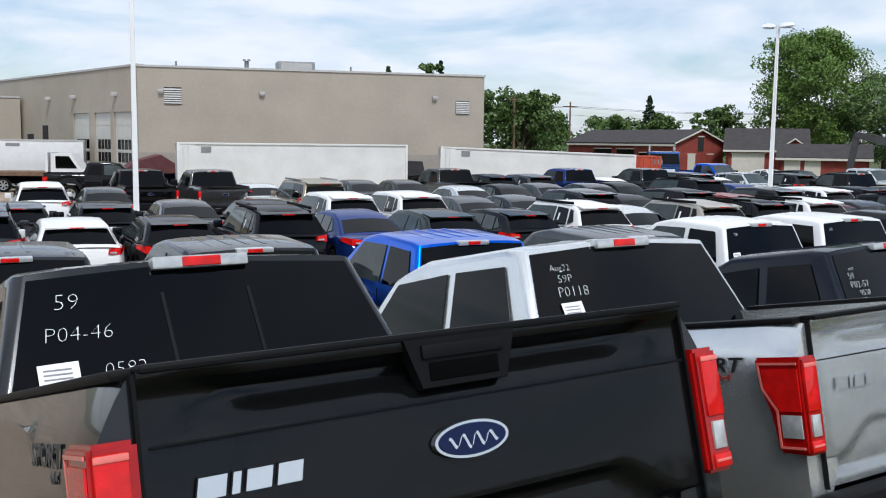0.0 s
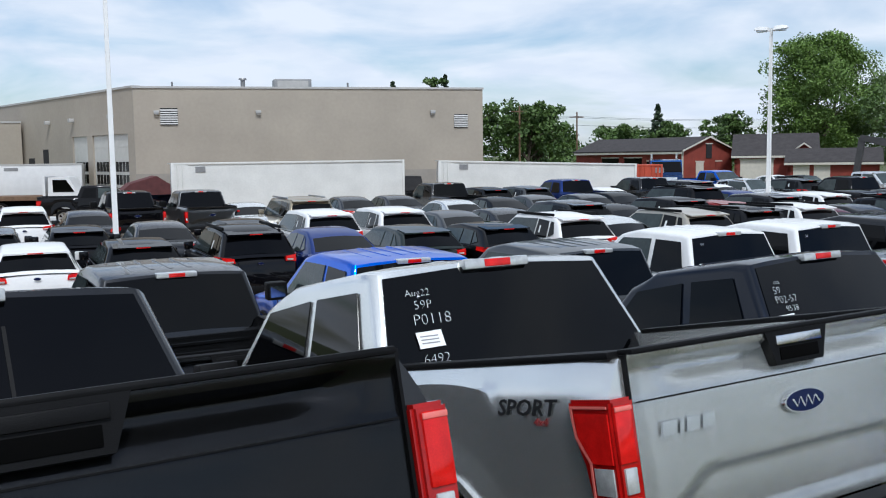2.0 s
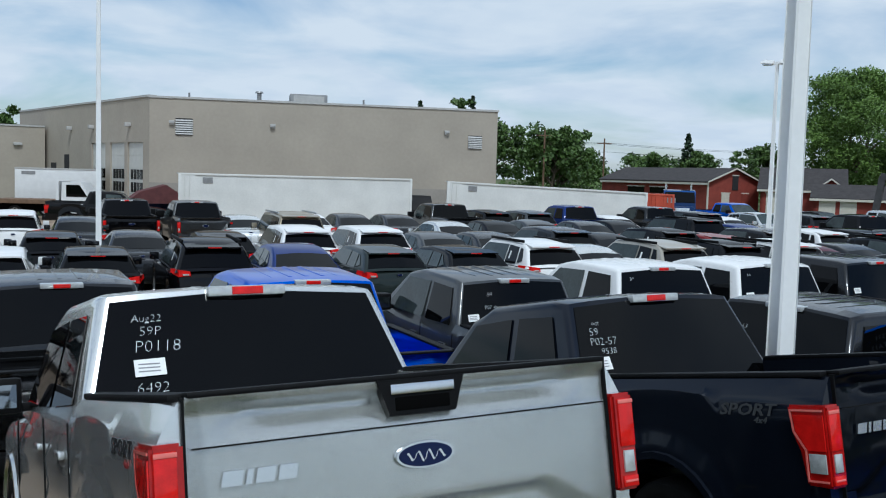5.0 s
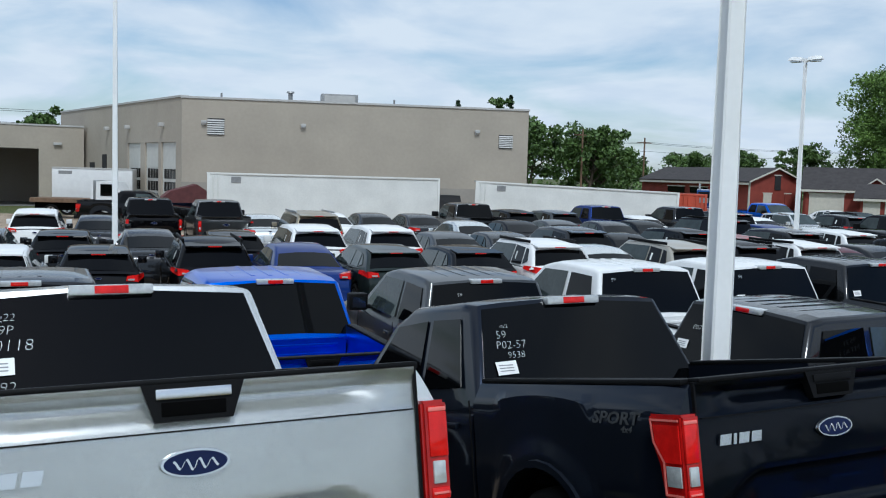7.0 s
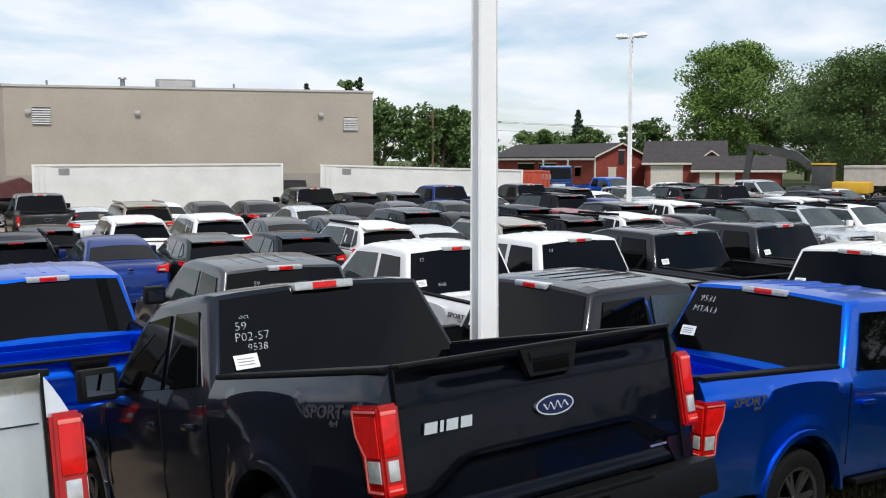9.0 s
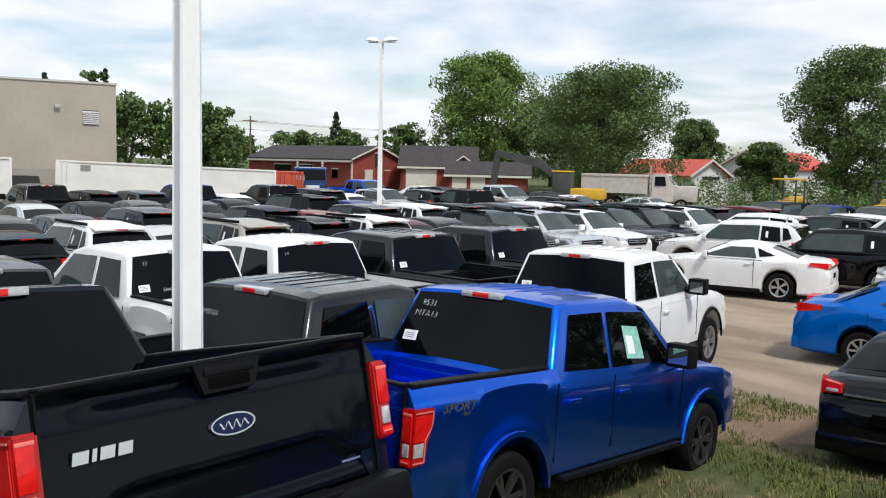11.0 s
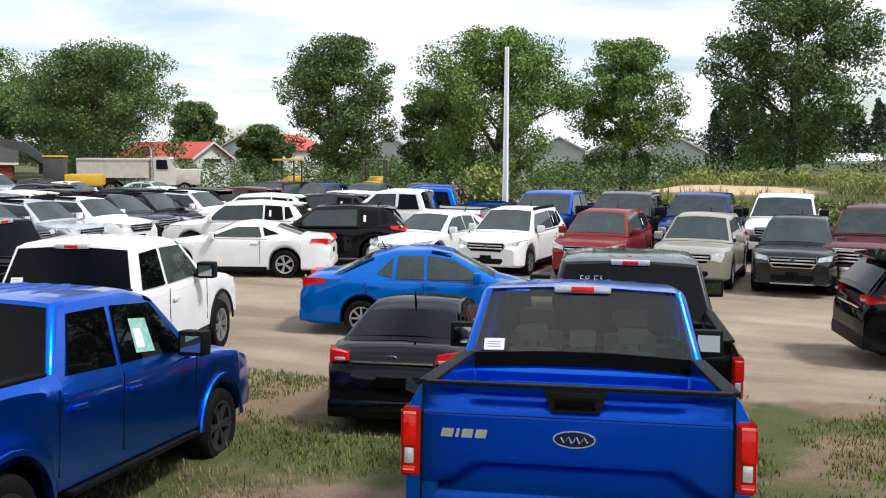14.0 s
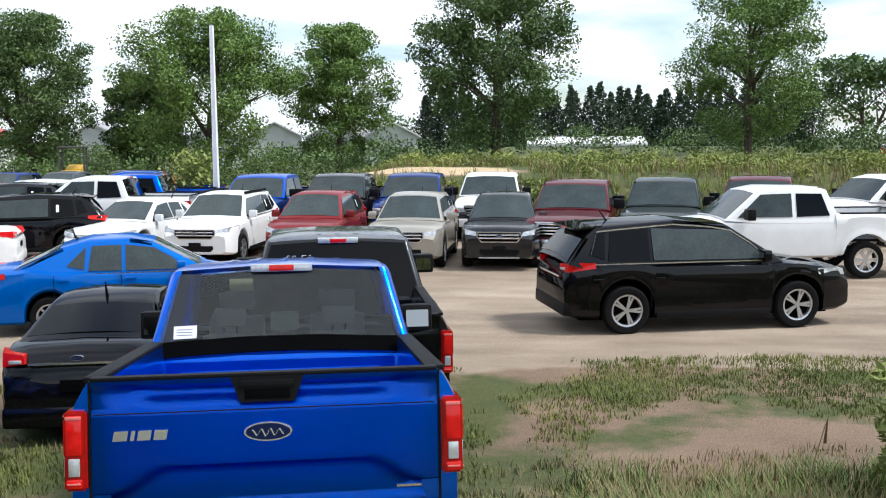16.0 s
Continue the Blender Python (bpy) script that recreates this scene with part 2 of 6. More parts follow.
def land(x, y):
    """Ground height: a grassy bank along the way of the camera, the level lot, and a low weedy bank behind it."""
    px = -0.2 + 0.9 * max(0.0, y - 1.0)
    d = (px - x) * (1.0 if y < 1 else 0.743)
    k = 1.0 - 0.42 * smooth01((y + 1.0) / 9.0)
    v = 1.05 - (0.222 + 0.05 * smooth01((-2.2 - y) / 1.8)) * (d - 3.5)
    v = 1.5 - math.log1p(math.exp((1.5 - v) * 5)) / 5 if v > -3 else v
    v = math.log1p(math.exp(v * 6)) / 6 if v < 3 else v
    bank = v * k * (1.0 - smooth01((y - 4.0) / 9.0))
    bank -= 0.16 * math.exp(-((d - 8.6) / 1.7) ** 2) * (1 - smooth01((y - 2) / 4.0)) + 0.22 * math.exp(-(((x + 5.6) / 2.2) ** 2 + ((y - 12.2) / 1.7) ** 2))
    back = 1.65 * smooth01((y - 33.5) / 5.5) * smooth01((x + 13) / 5.0)
    rough = 0.03 * noise.noise((x * 0.35, y * 0.35, 0)) + 0.012 * noise.noise((x * 1.7, y * 1.7, 3))
    return bank + back + (rough if abs(x) < 60 and abs(y) < 60 else 0.0)


# ---- vehicles ----
def arch_bottom(y, low, wheels, zc, ra):
    b = low
    for yw in wheels:
        k = ra * ra - (y - yw) ** 2
        if k > 0:
            b = max(b, zc + math.sqrt(k))
    return b


def stations(y0, y1, wheels, ra, step=0.35):
    ys = {y0, y1, y0 + 0.06, y1 - 0.06, y0 + 0.18, y1 - 0.18}
    k = y0
    while k < y1:
        ys.add(k); k += step
    for yw in wheels:
        for f in (-1.0, -0.985, -0.9, -0.75, -0.5, -0.25, 0, 0.25, 0.5, 0.75, 0.9, 0.985, 1.0):
            v = yw + f * ra
            if y0 < v < y1:
                ys.add(v)
    ys = sorted(ys)
    out = [ys[0]]
    for v in ys[1:]:
        if v - out[-1] > 0.006:
            out.append(v)
    return out


def body_bm(y0, y1, w, low, top, wheels, zc, ra, end=0.5, taper=0.14, flat0=False):
    rings = []
    for y in stations(y0, y1, wheels, ra):
        t = interp(top, y)
        b = arch_bottom(y, low, wheels, zc, ra)
        k0 = 0 if flat0 else max(0, (y0 + end - y) / end)
        k1 = max(0, (y - (y1 - end)) / end)
        ww = w * (1 - taper * max(k0, k1) ** 2.2)
        if k1 > 0.6 or (k0 > 0.6 and not flat0):
            k = (max(k0, k1) - 0.6) / 0.4
            t -= 0.05 * k * k
            b = max(b, low + 0.06 * k * k)
        b = min(b, t - 0.12)
        h = t - b
        half = [(0.0, b), (ww - 0.08, b), (ww - 0.015, b + min(0.05, h * .2)), (ww, b + h * 0.38), (ww - 0.012, b + h * 0.55), (ww - 0.004, b + h * 0.72),
                (ww - 0.035, t - 0.07 * min(1, h)), (ww - 0.10, t - 0.012), (ww - 0.3, t + 0.012), (0.0, t + 0.03)]
        ring = [(x, y, z) for x, z in half] + [(-x, y, z) for x, z in half[-2:0:-1]]
        rings.append(ring)
    return loft_bm(rings)


class Cabin:
    """The glasshouse: a side profile from the rear base over the roof to the foot of the windscreen."""

    def __init__(self, profile, wb, wt, zb):
        self.p, self.wb, self.wt, self.zb = profile, wb, wt, zb
        self.zt = max(z for _, z in profile)

    def half(self, z):
        k = (z - self.zb) / (self.zt - self.zb)
        return self.wb + (self.wt - self.wb) * k

    def mesh(self, holes=()):
        """holes: the profile's strips that stay open behind a pane."""
        bm = bmesh.new()
        cols = ((-1, 0), (-0.72, 0.018), (-0.3, 0.03), (0.3, 0.03), (0.72, 0.018), (1, 0))
        if holes:
            cols = ((-1, 0), (-0.9, 0.006), (-0.3, 0.03), (0.3, 0.03), (0.9, 0.006), (1, 0))
        n = len(self.p)
        rows = []
        for y, z in self.p:
            w = self.half(z)
            rows.append([bm.verts.new((w * f, y, z + c)) for f, c in cols])
        for k, (a, b) in enumerate(zip(rows, rows[1:])):
            for i in ((0, 4) if k in holes else range(5)):
                bm.faces.new((a[i], a[i + 1], b[i + 1], b[i]))
        y0, y1 = self.p[0][0], self.p[-1][0]
        edges = []
        for s in (0, 5):
            sx = -1 if s == 0 else 1
            low = [bm.verts.new((sx * self.wb, min(max(y, y0 + 0.02), y1 - 0.02), self.zb - 0.03)) for y, z in self.p[1:-1]]
            for i in range(1, n - 2):
                bm.faces.new((rows[i][s], rows[i + 1][s], low[i], low[i - 1]))
            bm.faces.new((rows[0][s], rows[1][s], low[0]))
            bm.faces.new((rows[-1][s], rows[-2][s], low[-1]))
            for i in range(n - 1):
                edges.append(bm.edges.get((rows[i][s], rows[i + 1][s])))
        bmesh.ops.bevel(bm, geom=[e for e in edges if e], offset=0.055, segments=3, affect="EDGES", profile=0.5)
        return bm

    def side(self, pts, sx, out=0.004, depth=0.006):
        """A pane in the side, from its outline in (y, z)."""
        p = [(sx * (self.half(z) + out), y, z) for y, z in pts]
        if sx < 0:
            p = p[::-1]
        return slab_bm(p, depth)

    def strip(self, i, lo, hi, inset, out=0.006, depth=0.006):
        """A pane in the skin between profile points i and i+1, from lo to hi of the way."""
        (ya, za), (yb, zb) = self.p[i], self.p[i + 1]
        nrm = Vector((0, -(zb - za), yb - ya)).normalized()
        if nrm.z < 0:
            nrm = -nrm
        bm = bmesh.new()
        for xa, xb in ((-1, -0.72), (-0.72, -0.3), (-0.3, 0.3), (0.3, 0.72), (0.72, 1)):
            q = []
            for k, f in ((lo, xa), (lo, xb), (hi, xb), (hi, xa)):
                y, z = ya + (yb - ya) * k, za + (zb - za) * k
                c = 0.03 - 0.03 * max(0, abs(f) - 0.3) / 0.7
                q.append(bm.verts.new(Vector((f * (self.half(z) - inset), y, z + c)) + nrm * (out + 0.004)))
            bm.faces.new(q)
        bmesh.ops.remove_doubles(bm, verts=bm.verts[:], dist=0.0005)
        bmesh.ops.solidify(bm, geom=bm.faces[:], thickness=depth)
        return bm


def wheel_on(parent, x, y, r, width, rim_mat, spokes=5, detail=False):
    sx = 1 if x > 0 else -1
    hub = bpy.data.objects.new("wheel", None)
    scene.collection.objects.link(hub)
    hub.parent = parent
    hub.location = (x, y, r)
    seg = 28 if detail else 18
    key = ("tyre", r, width, seg, sx, FAR[0])
    rim_r = r * 0.66
    if key not in MESHES:
        prof = [(rim_r, -.5), (r * .93, -.5), (r * .985, -.38), (r, -.2), (r, .2), (r * .985, .38), (r * .93, .5), (r * .8, .53), (rim_r, .46), (rim_r, -.5)]
        bm = bmesh.new()
        rings = [[bm.verts.new((sx * a * width, q * math.cos(2 * math.pi * i / seg), q * math.sin(2 * math.pi * i / seg))) for q, a in prof[:-1]] for i in range(seg)]
        m = len(prof) - 1
        for i in range(seg):
            for j in range(m):
                bm.faces.new((rings[i][j], rings[(i + 1) % seg][j], rings[(i + 1) % seg][(j + 1) % m], rings[i][(j + 1) % m]))
        o = part("tyre", bm, RUBBER, hub); MESHES[key] = o.data
        bm = cyl_bm((sx * width * .1, 0, 0), (sx * width * .2, 0, 0), rim_r, seg=seg)
        o = part("brake_disc", bm, DARKIN, hub)
        if o:
            MESHES[key + ("b",)] = o.data
    else:
        new("tyre", MESHES[key]).parent = hub
        if key + ("b",) in MESHES and not FAR[0]:
            new("brake_disc", MESHES[key + ("b",)]).parent = hub
    key = ("rim", r, width, spokes, sx, rim_mat.name, seg)
    if key not in MESHES:
        bm = bmesh.new()
        n = seg
        for ra, rb, xa, xb in ((rim_r * 1.01, rim_r * .9, .47, .44), (rim_r * .9, rim_r * .88, .44, .2)):
            va = [bm.verts.new((sx * xa * width, ra * math.cos(2 * math.pi * i / n), ra * math.sin(2 * math.pi * i / n))) for i in range(n)]
            vb = [bm.verts.new((sx * xb * width, rb * math.cos(2 * math.pi * i / n), rb * math.sin(2 * math.pi * i / n))) for i in range(n)]
            for i in range(n):
                bm.faces.new((va[i], va[(i + 1) % n], vb[(i + 1) % n], vb[i]))
        for s in range(spokes):
            for off in ((-0.13, 0.13) if spokes < 8 else (0,)):
                a = 2 * math.pi * s / spokes + off
                b = 2 * math.pi * s / spokes + off * 0.5
                d, t2 = Vector((0, math.cos(a), math.sin(a))), Vector((0, -math.sin(a), math.cos(a)))
                d2 = Vector((0, math.cos(b), math.sin(b)))
                hw = rim_r * (0.07 if spokes < 8 else 0.085)
                pts = []
                for base, k, xo in ((d2, .14, .40), (d, .92, .43)):
                    for s1 in (-1, 1):
                        for xx in (0, -.1):
                            pts.append(base * (rim_r * k) + t2 * (hw * s1) + Vector((sx * width * (xo + xx), 0, 0)))
                vs = [bm.verts.new(p) for p in pts]
                for f in ((0, 2, 6, 4), (1, 5, 7, 3), (0, 4, 5, 1), (2, 3, 7, 6)):
                    bm.faces.new([vs[i] for i in f])
        cyl_bm((sx * width * .3, 0, 0), (sx * width * .43, 0, 0), rim_r * .2, rim_r * .17, seg=12, bm=bm)
        o = part("rim", bm, rim_mat, hub); MESHES[key] = o.data
    else:
        new("rim", MESHES[key]).parent = hub
    return hub


MESHES = {}


def badge(parent, y, z, w=0.125, facing=-1):
    """The oval badge: chrome rim, blue field and a light script-like stroke."""
    bm = bmesh.new()
    def oval(a, b, y0, y1, bm):
        n = 28
        va = [bm.verts.new((a * math.cos(2 * math.pi * i / n), y0, z + b * math.sin(2 * math.pi * i / n))) for i in range(n)]
        vb = [bm.verts.new((a * .96 * math.cos(2 * math.pi * i / n), y1, z + b * .95 * math.sin(2 * math.pi * i / n))) for i in range(n)]
        for i in range(n):
            bm.faces.new((va[i], va[(i + 1) % n], vb[(i + 1) % n], vb[i]))
        bm.faces.new(vb); bm.faces.new(va[::-1])
        return bm
    b = part("badge", oval(w, w * .41, y, y + facing * .014, bm), CHROME, parent, "oval badge with chrome rim")
    part("badge_field", oval(w * .9, w * .34, y + facing * .012, y + facing * .0175, bmesh.new()), OVAL, b)
    bm = bmesh.new()
    rings = []
    yy = y + facing * .0175
    for k in range(29):
        u = -1 + 2 * k / 28
        cx, cz = .62 * w * u, z + w * (.13 * math.sin(u * 11) - .02) * (1.25 - abs(u) * .5)
        hw = w * .024
        rings.append([(cx - hw, yy, cz - hw), (cx + hw, yy, cz + hw), (cx + hw, yy + facing * .002, cz + hw), (cx - hw, yy + facing * .002, cz - hw)])
    loft_bm(rings, bm)
    part("badge_stroke", bm, CHROME, b)
    return b


def mirror_on(parent, sx, y, z, w, m, big=False):
    s = 1.35 if big else 1.0
    mi = part("mirror", box_bm(sx * (w + .05), y - .05 * s, z - .01, sx * (w + .05 + .2 * s), y + .08 * s, z + .17 * s, 0.03), m, parent)
    part("mirror_glass", box_bm(sx * (w + .085), y - .05 * s - .004, z + .03, sx * (w + .015 + .2 * s), y - .05 * s + .003, z + .135 * s), MIRROR, mi)
    part("mirror_arm", box_bm(sx * (w - .04), y, z, sx * (w + .07), y + .05, z + .06, .01), BLACK, mi)


def make_pickup(color, bed=1.70, cabl=2.5, hero=False, rim=None, chrome_bumper=False, handle_chrome=False, roof_ridges=True, badge_on=True, glass=None, sport=False, see_in=False, tag_at=(-.68, .30), wrote=()):
    """A full-size pickup; y points ahead. Its own middle is the middle of the wheelbase's length."""
    P = PAINT[color]
    root = bpy.data.objects.new("pickup_truck", None)
    scene.collection.objects.link(root)
    glass = glass or GLASS
    r, W = 0.40, 1.0
    cab0 = -2.9 + 0.09 + bed           # rear wall of the cab
    cab1 = cab0 + cabl                 # foot of the windscreen
    nose = cab1 + 1.5
    yr = -2.9 + 1.2
    yf = nose - 0.95
    ra = 0.50
    top = [(cab0, 1.29), (cab1 - .2, 1.27), (cab1 + .1, 1.26), (cab1 + 1.0, 1.18), (nose - .1, 1.1), (nose, 1.02)]
    part("body", body_bm(cab0 + .03, nose, W, 0.46, top, (yf,), r + .03, ra, end=.7, taper=.09, flat0=True), P, root)
    cb = Cabin([(cab0 - .03, 1.18), (cab0 - .01, 1.27), (cab0 + .25, 1.90), (cab0 + .42, 1.93), (cab0 + cabl * .55, 1.945), (cab1 - .85, 1.89), (cab1 - .7, 1.85), (cab1, 1.27)], .972, .79, 1.24)
    part("cab", cb.mesh((1, 6) if see_in else ()), P, root)
    if see_in:
        part("cab_lining", box_bm(-.9, cab0 + .06, 1.20, .9, cab1 - .1, 1.325), DARKIN, root)
        for x, y, w, z in ((-.42, .62, .13, 1.60), (.42, .62, .13, 1.60), (0, .62, .11, 1.56), (-.42, 1.25, .15, 1.70), (.42, 1.25, .15, 1.70)):
            st = part("headrest", box_bm(x - w, cab0 + y, z - .15, x + w, cab0 + y + .11, z, .04), SEAT, root, "grey cloth headrest")
            part("seat_back", box_bm(x - w - .08, cab0 + y - .02, 1.2, x + w + .08, cab0 + y + .13, z - .2, .05), SEAT, st)
            for q in (-.05, .05):
                part("headrest_post", cyl_bm((x + q, cab0 + y + .05, z - .22), (x + q, cab0 + y + .05, z - .13), .008, seg=6), CHROME, st)
        part("dashboard", box_bm(-.85, cab1 - .55, 1.2, .85, cab1 - .15, 1.36, .05), BLACK, root)
        part("rear_mirror", box_bm(-.12, cab1 - .68, 1.70, .12, cab1 - .65, 1.77, .01), BLACK, root)
        part("hanging_paper", box_bm(-.5, cab1 - .66, 1.68, -.3, cab1 - .655, 1.80), mat("yellowed_paper", (.62, .6, .38), .8), root, "yellowish paper hung inside the windscreen")
    for k in range(5 if roof_ridges else 0):
        x = -.42 + .21 * k
        cz = .03 - .03 * max(0, abs(x) / .74 - .3) / .7
        part("roof_rib", loft_bm([[(x - .035, y, z + cz - .02), (x + .035, y, z + cz - .02), (x + .022, y, z + cz + .009), (x - .022, y, z + cz + .009)]
                                  for y, z in ((cab0 + .46, 1.926), (cab0 + .5, 1.931), (cab0 + cabl * .55, 1.943), (cab1 - .92, 1.899), (cab1 - .88, 1.893))]), P, root)
    part("rear_window", cb.strip(1, 0.03, 0.955, 0.065, out=.005), glass, root)
    if see_in:
        part("glass_border", cb.strip(1, 0.03, 0.2, 0.065, out=.012, depth=.003), DARKIN, root)
    part("windscreen", cb.strip(6, 0.03, 0.95, 0.06), CABGLASS if see_in else GLASS_L, root)
    yA, yB, yC = cab0 + .22, cab0 + .22 + (cabl - .95) * .46, cab1 - .78
    for sx in (-1, 1):
        part("side_window", cb.side([(yA, 1.36), (yB, 1.34), (yB, 1.83), (yA + .16, 1.82)], sx), glass, root)
        part("side_window", cb.side([(yB + .1, 1.34), (cab1 - .28, 1.33), (cab1 - .42, 1.46), (yC - .02, 1.81), (yB + .1, 1.83)], sx), glass if hero else GLASS_L, root)
        part("door_seam", box_bm(sx * .992, yB + .047, .62, sx * 1.0015, yB + .053, 1.28), BLACK, root)
        part("door_seam", box_bm(sx * .992, cab1 - .1, .62, sx * 1.0015, cab1 - .094, 1.24), BLACK, root)
        part("door_seam", box_bm(sx * .992, cab0 + .03, .62, sx * 1.0015, cab0 + .036, 1.28), BLACK, root)
        for yy in (yA - .02, yB + .14):
            part("door_handle", box_bm(sx * .99, yy, 1.09, sx * 1.025, yy + .19, 1.13, .012), P, root)
        mirror_on(root, sx, cab1 - .5, 1.3, .96, BLACK, True)
        part("running_board", box_bm(sx * .86, cab0 + .15, .44, sx * 1.04, cab1 - .1, .49, .015), BLACK, root)
        # bedside with its wheel arch, hollow inside
        rings = []
        ys = sorted(set(stations(-2.88, cab0 - .015, (yr,), ra + .02, .4)) | {yr + q * (ra + e) for q in (-1, 1) for e in (.06, .10, .14, .18)})
        for y in ys:
            b = min(arch_bottom(y, 0.5, (yr,), r + .03, ra + .02), 1.2)
            t = 1.40
            e = max(0, (-2.68 - y) / .2)
            ww = W - .02 * e * e
            ring = [(sx * .79, y, max(b, .78)), (sx * (ww - .06), y, b)]
            for fr, inset in ((.04, .012), (.14, .004), (.26, 0), (.38, 0), (.5, .004), (.62, .006), (.74, .004), (.84, .006)):
                z = b + (t - b) * fr
                flare = .034 * (1 - smooth01((math.hypot(y - yr, z - r - .03) - ra - .06) / .07))
                ring.append((sx * (ww - inset + flare), y, z))
            rings.append(ring + [(sx * (ww - .03), y, t - .095), (sx * (ww - .055), y, t - .05), (sx * (ww - .08), y, t - .012), (sx * .83, y, t)])
        part("bedside", loft_bm(rings), P, root)
        part("rail_cap", box_bm(sx * .825, -2.85, 1.388, sx * .928, cab0 - .03, 1.417, .01), BLACK, root)
        # arch lip
        for yw in (yr, yf):
            bm = bmesh.new()
            prev = None
            for k in range(0, 15):
                a = math.pi * (k / 14)
                q = []
                for rr, xx in ((ra - .01, .99), (ra + .045, .99), (ra + .035, 1.012 + .03 * (yw == yr)), (ra - .005, 1.014 + .03 * (yw == yr))):
                    q.append(bm.verts.new((sx * xx, yw + rr * math.cos(a), max(.44, r + .03 + rr * math.sin(a)))))
                if prev:
                    for i in range(4):
                        bm.faces.new((prev[i], prev[(i + 1) % 4], q[(i + 1) % 4], q[i]))
                prev = q
            part("arch_lip", bm, P if hero else BLACK, root)
        # tail lamp wrapping the corner: body, red panels, a pale guide line and a clear reversing lens
        bm = bmesh.new()
        out = [(-2.925, .855), (-2.765, .862), (-2.765, 1.03), (-2.70, 1.12), (-2.685, 1.258), (-2.925, 1.258)]
        slab_bm([(sx * .896, y, z) for y, z in (out if sx > 0 else out[::-1])], 0.111, bm)
        bmesh.ops.bevel(bm, geom=bm.edges[:], offset=.012, segments=2, affect="EDGES")
        tl = part("tail_light", bm, DKRED, root, "red wraparound tail light")
        part("lamp_lens", box_bm(sx * .92, -2.933, 1.035, sx * .998, -2.915, 1.235, .008), REDLENS, tl)
        part("lamp_bar", box_bm(sx * .92, -2.936, 1.215, sx * .998, -2.93, 1.232, .003), PINKLINE, tl)
        part("lamp_lens", box_bm(sx * .92, -2.932, .870, sx * .998, -2.915, .915, .006), REDLENS, tl)
        part("lamp_bar", box_bm(sx * .925, -2.936, .888, sx * .992, -2.93, .898, .003), PINKLINE, tl)
        part("reverse_lamp", box_bm(sx * .93, -2.934, .93, sx * .985, -2.913, 1.02, .006), CLEAR, tl, "clear reversing lens")
        part("side_lens", slab_bm([(sx * 1.0075, y, z) for y, z in ([(-2.905, 1.035), (-2.80, 1.035), (-2.735, 1.125), (-2.725, 1.21), (-2.905, 1.21)][::sx])], .006), REDLENS, tl)
        part("side_clear", box_bm(sx * 1.003, -2.90, .925, sx * 1.013, -2.80, 1.02, .003), CLEAR, tl)
        line = [(-2.90, 1.232), (-2.709, 1.232), (-2.722, 1.126), (-2.786, 1.036), (-2.786, .886), (-2.90, .886)]
        bm = bmesh.new()
        for (ya, za), (yb, zb) in zip(line, line[1:]):
            dv = Vector((yb - ya, zb - za)).normalized() * .0048
            slab_bm([(sx * 1.0085, y, z) for y, z in ([(ya - dv.x - dv.y, za - dv.y + dv.x), (ya - dv.x + dv.y, za - dv.y - dv.x), (yb + dv.x + dv.y, zb + dv.y - dv.x), (yb + dv.x - dv.y, zb + dv.y + dv.x)][::sx])], .005, bm)
        part("side_rim", bm, PINKLINE, tl, "pale line round the lamp")
        # head lamp
        hl = part("headlight", box_bm(sx * .64, nose - .22, .84, sx * .895, nose + .005, 1.04, .03), LAMPGLASS, root, "clear headlight")
        part("lamp_bar", box_bm(sx * .66, nose - .02, .93, sx * .88, nose + .012, .95), BLACK, hl)
        for yw in (yr, yf):
            wheel_on(root, sx * .86, yw, r, .27, rim or (DARKALLOY if hero else ALLOY), 6, hero)
    part("bed_floor", box_bm(-.82, -2.8, .78, .82, cab0 - .03, .84), P if color != "white" else BLACK, root)
    bm = box_bm(-.8, cab0 - .09, .84, .8, cab0 - .045, 1.27)
    fp = part("bed_front_panel", bm, P, root)
    for k in range(3):
        part("bed_rib", box_bm(-.7, cab0 - .105, .95 + .11 * k, .7, cab0 - .086, .985 + .11 * k, .006), P, fp)
    for sx in (-1, 1):
        part("wheel_housing", box_bm(sx * .55, yr - .42, .83, sx * .8, yr + .42, 1.02, .05), P, root)
    # tailgate, its outer skin pressed in relief
    bm = bmesh.new()
    nx, nz = (48, 44) if hero else (24, 20)
    half = .882
    g = []
    for j in range(nz + 1):
        z = .70 + .705 * j / nz
        row = []
        for i in range(nx + 1):
            x = -half + 2 * half * i / nx
            ax = abs(x)
            d = 0.0
            wide = 1 - smooth01((ax - .55) / .30)
            d += .022 * smooth01((z - 1.345) / .04)                                            # top lip
            bowl = smooth01((z - 1.243) / .09) * (1 - smooth01((z - 1.335 - .03 * (1 - wide)) / .035))
            d -= .052 * bowl * wide                                                            # hollow under the lip
            d -= .006 * smooth01((z - 1.232) / .008)
            edge = 0.93 - .13 * smooth01((ax - .50) / .28)
            d -= .03 * (1 - smooth01((z - edge) / .03))
            d += .012 * (1 - smooth01((z - .74) / .02))
            row.append(bm.verts.new((x, -2.90 - d + .012 * (ax / half) ** 4, z)))
        g.append(row)
    for a, b in zip(g, g[1:]):
        for i in range(nx):
            bm.faces.new((a[i], a[i + 1], b[i + 1], b[i]))
    bmesh.ops.solidify(bm, geom=bm.faces[:], thickness=.05)
    tg = part("tailgate", bm, P, root)
    part("gate_cap", box_bm(-.878, -2.926, 1.398, .878, -2.845, 1.420, .009), BLACK, tg)
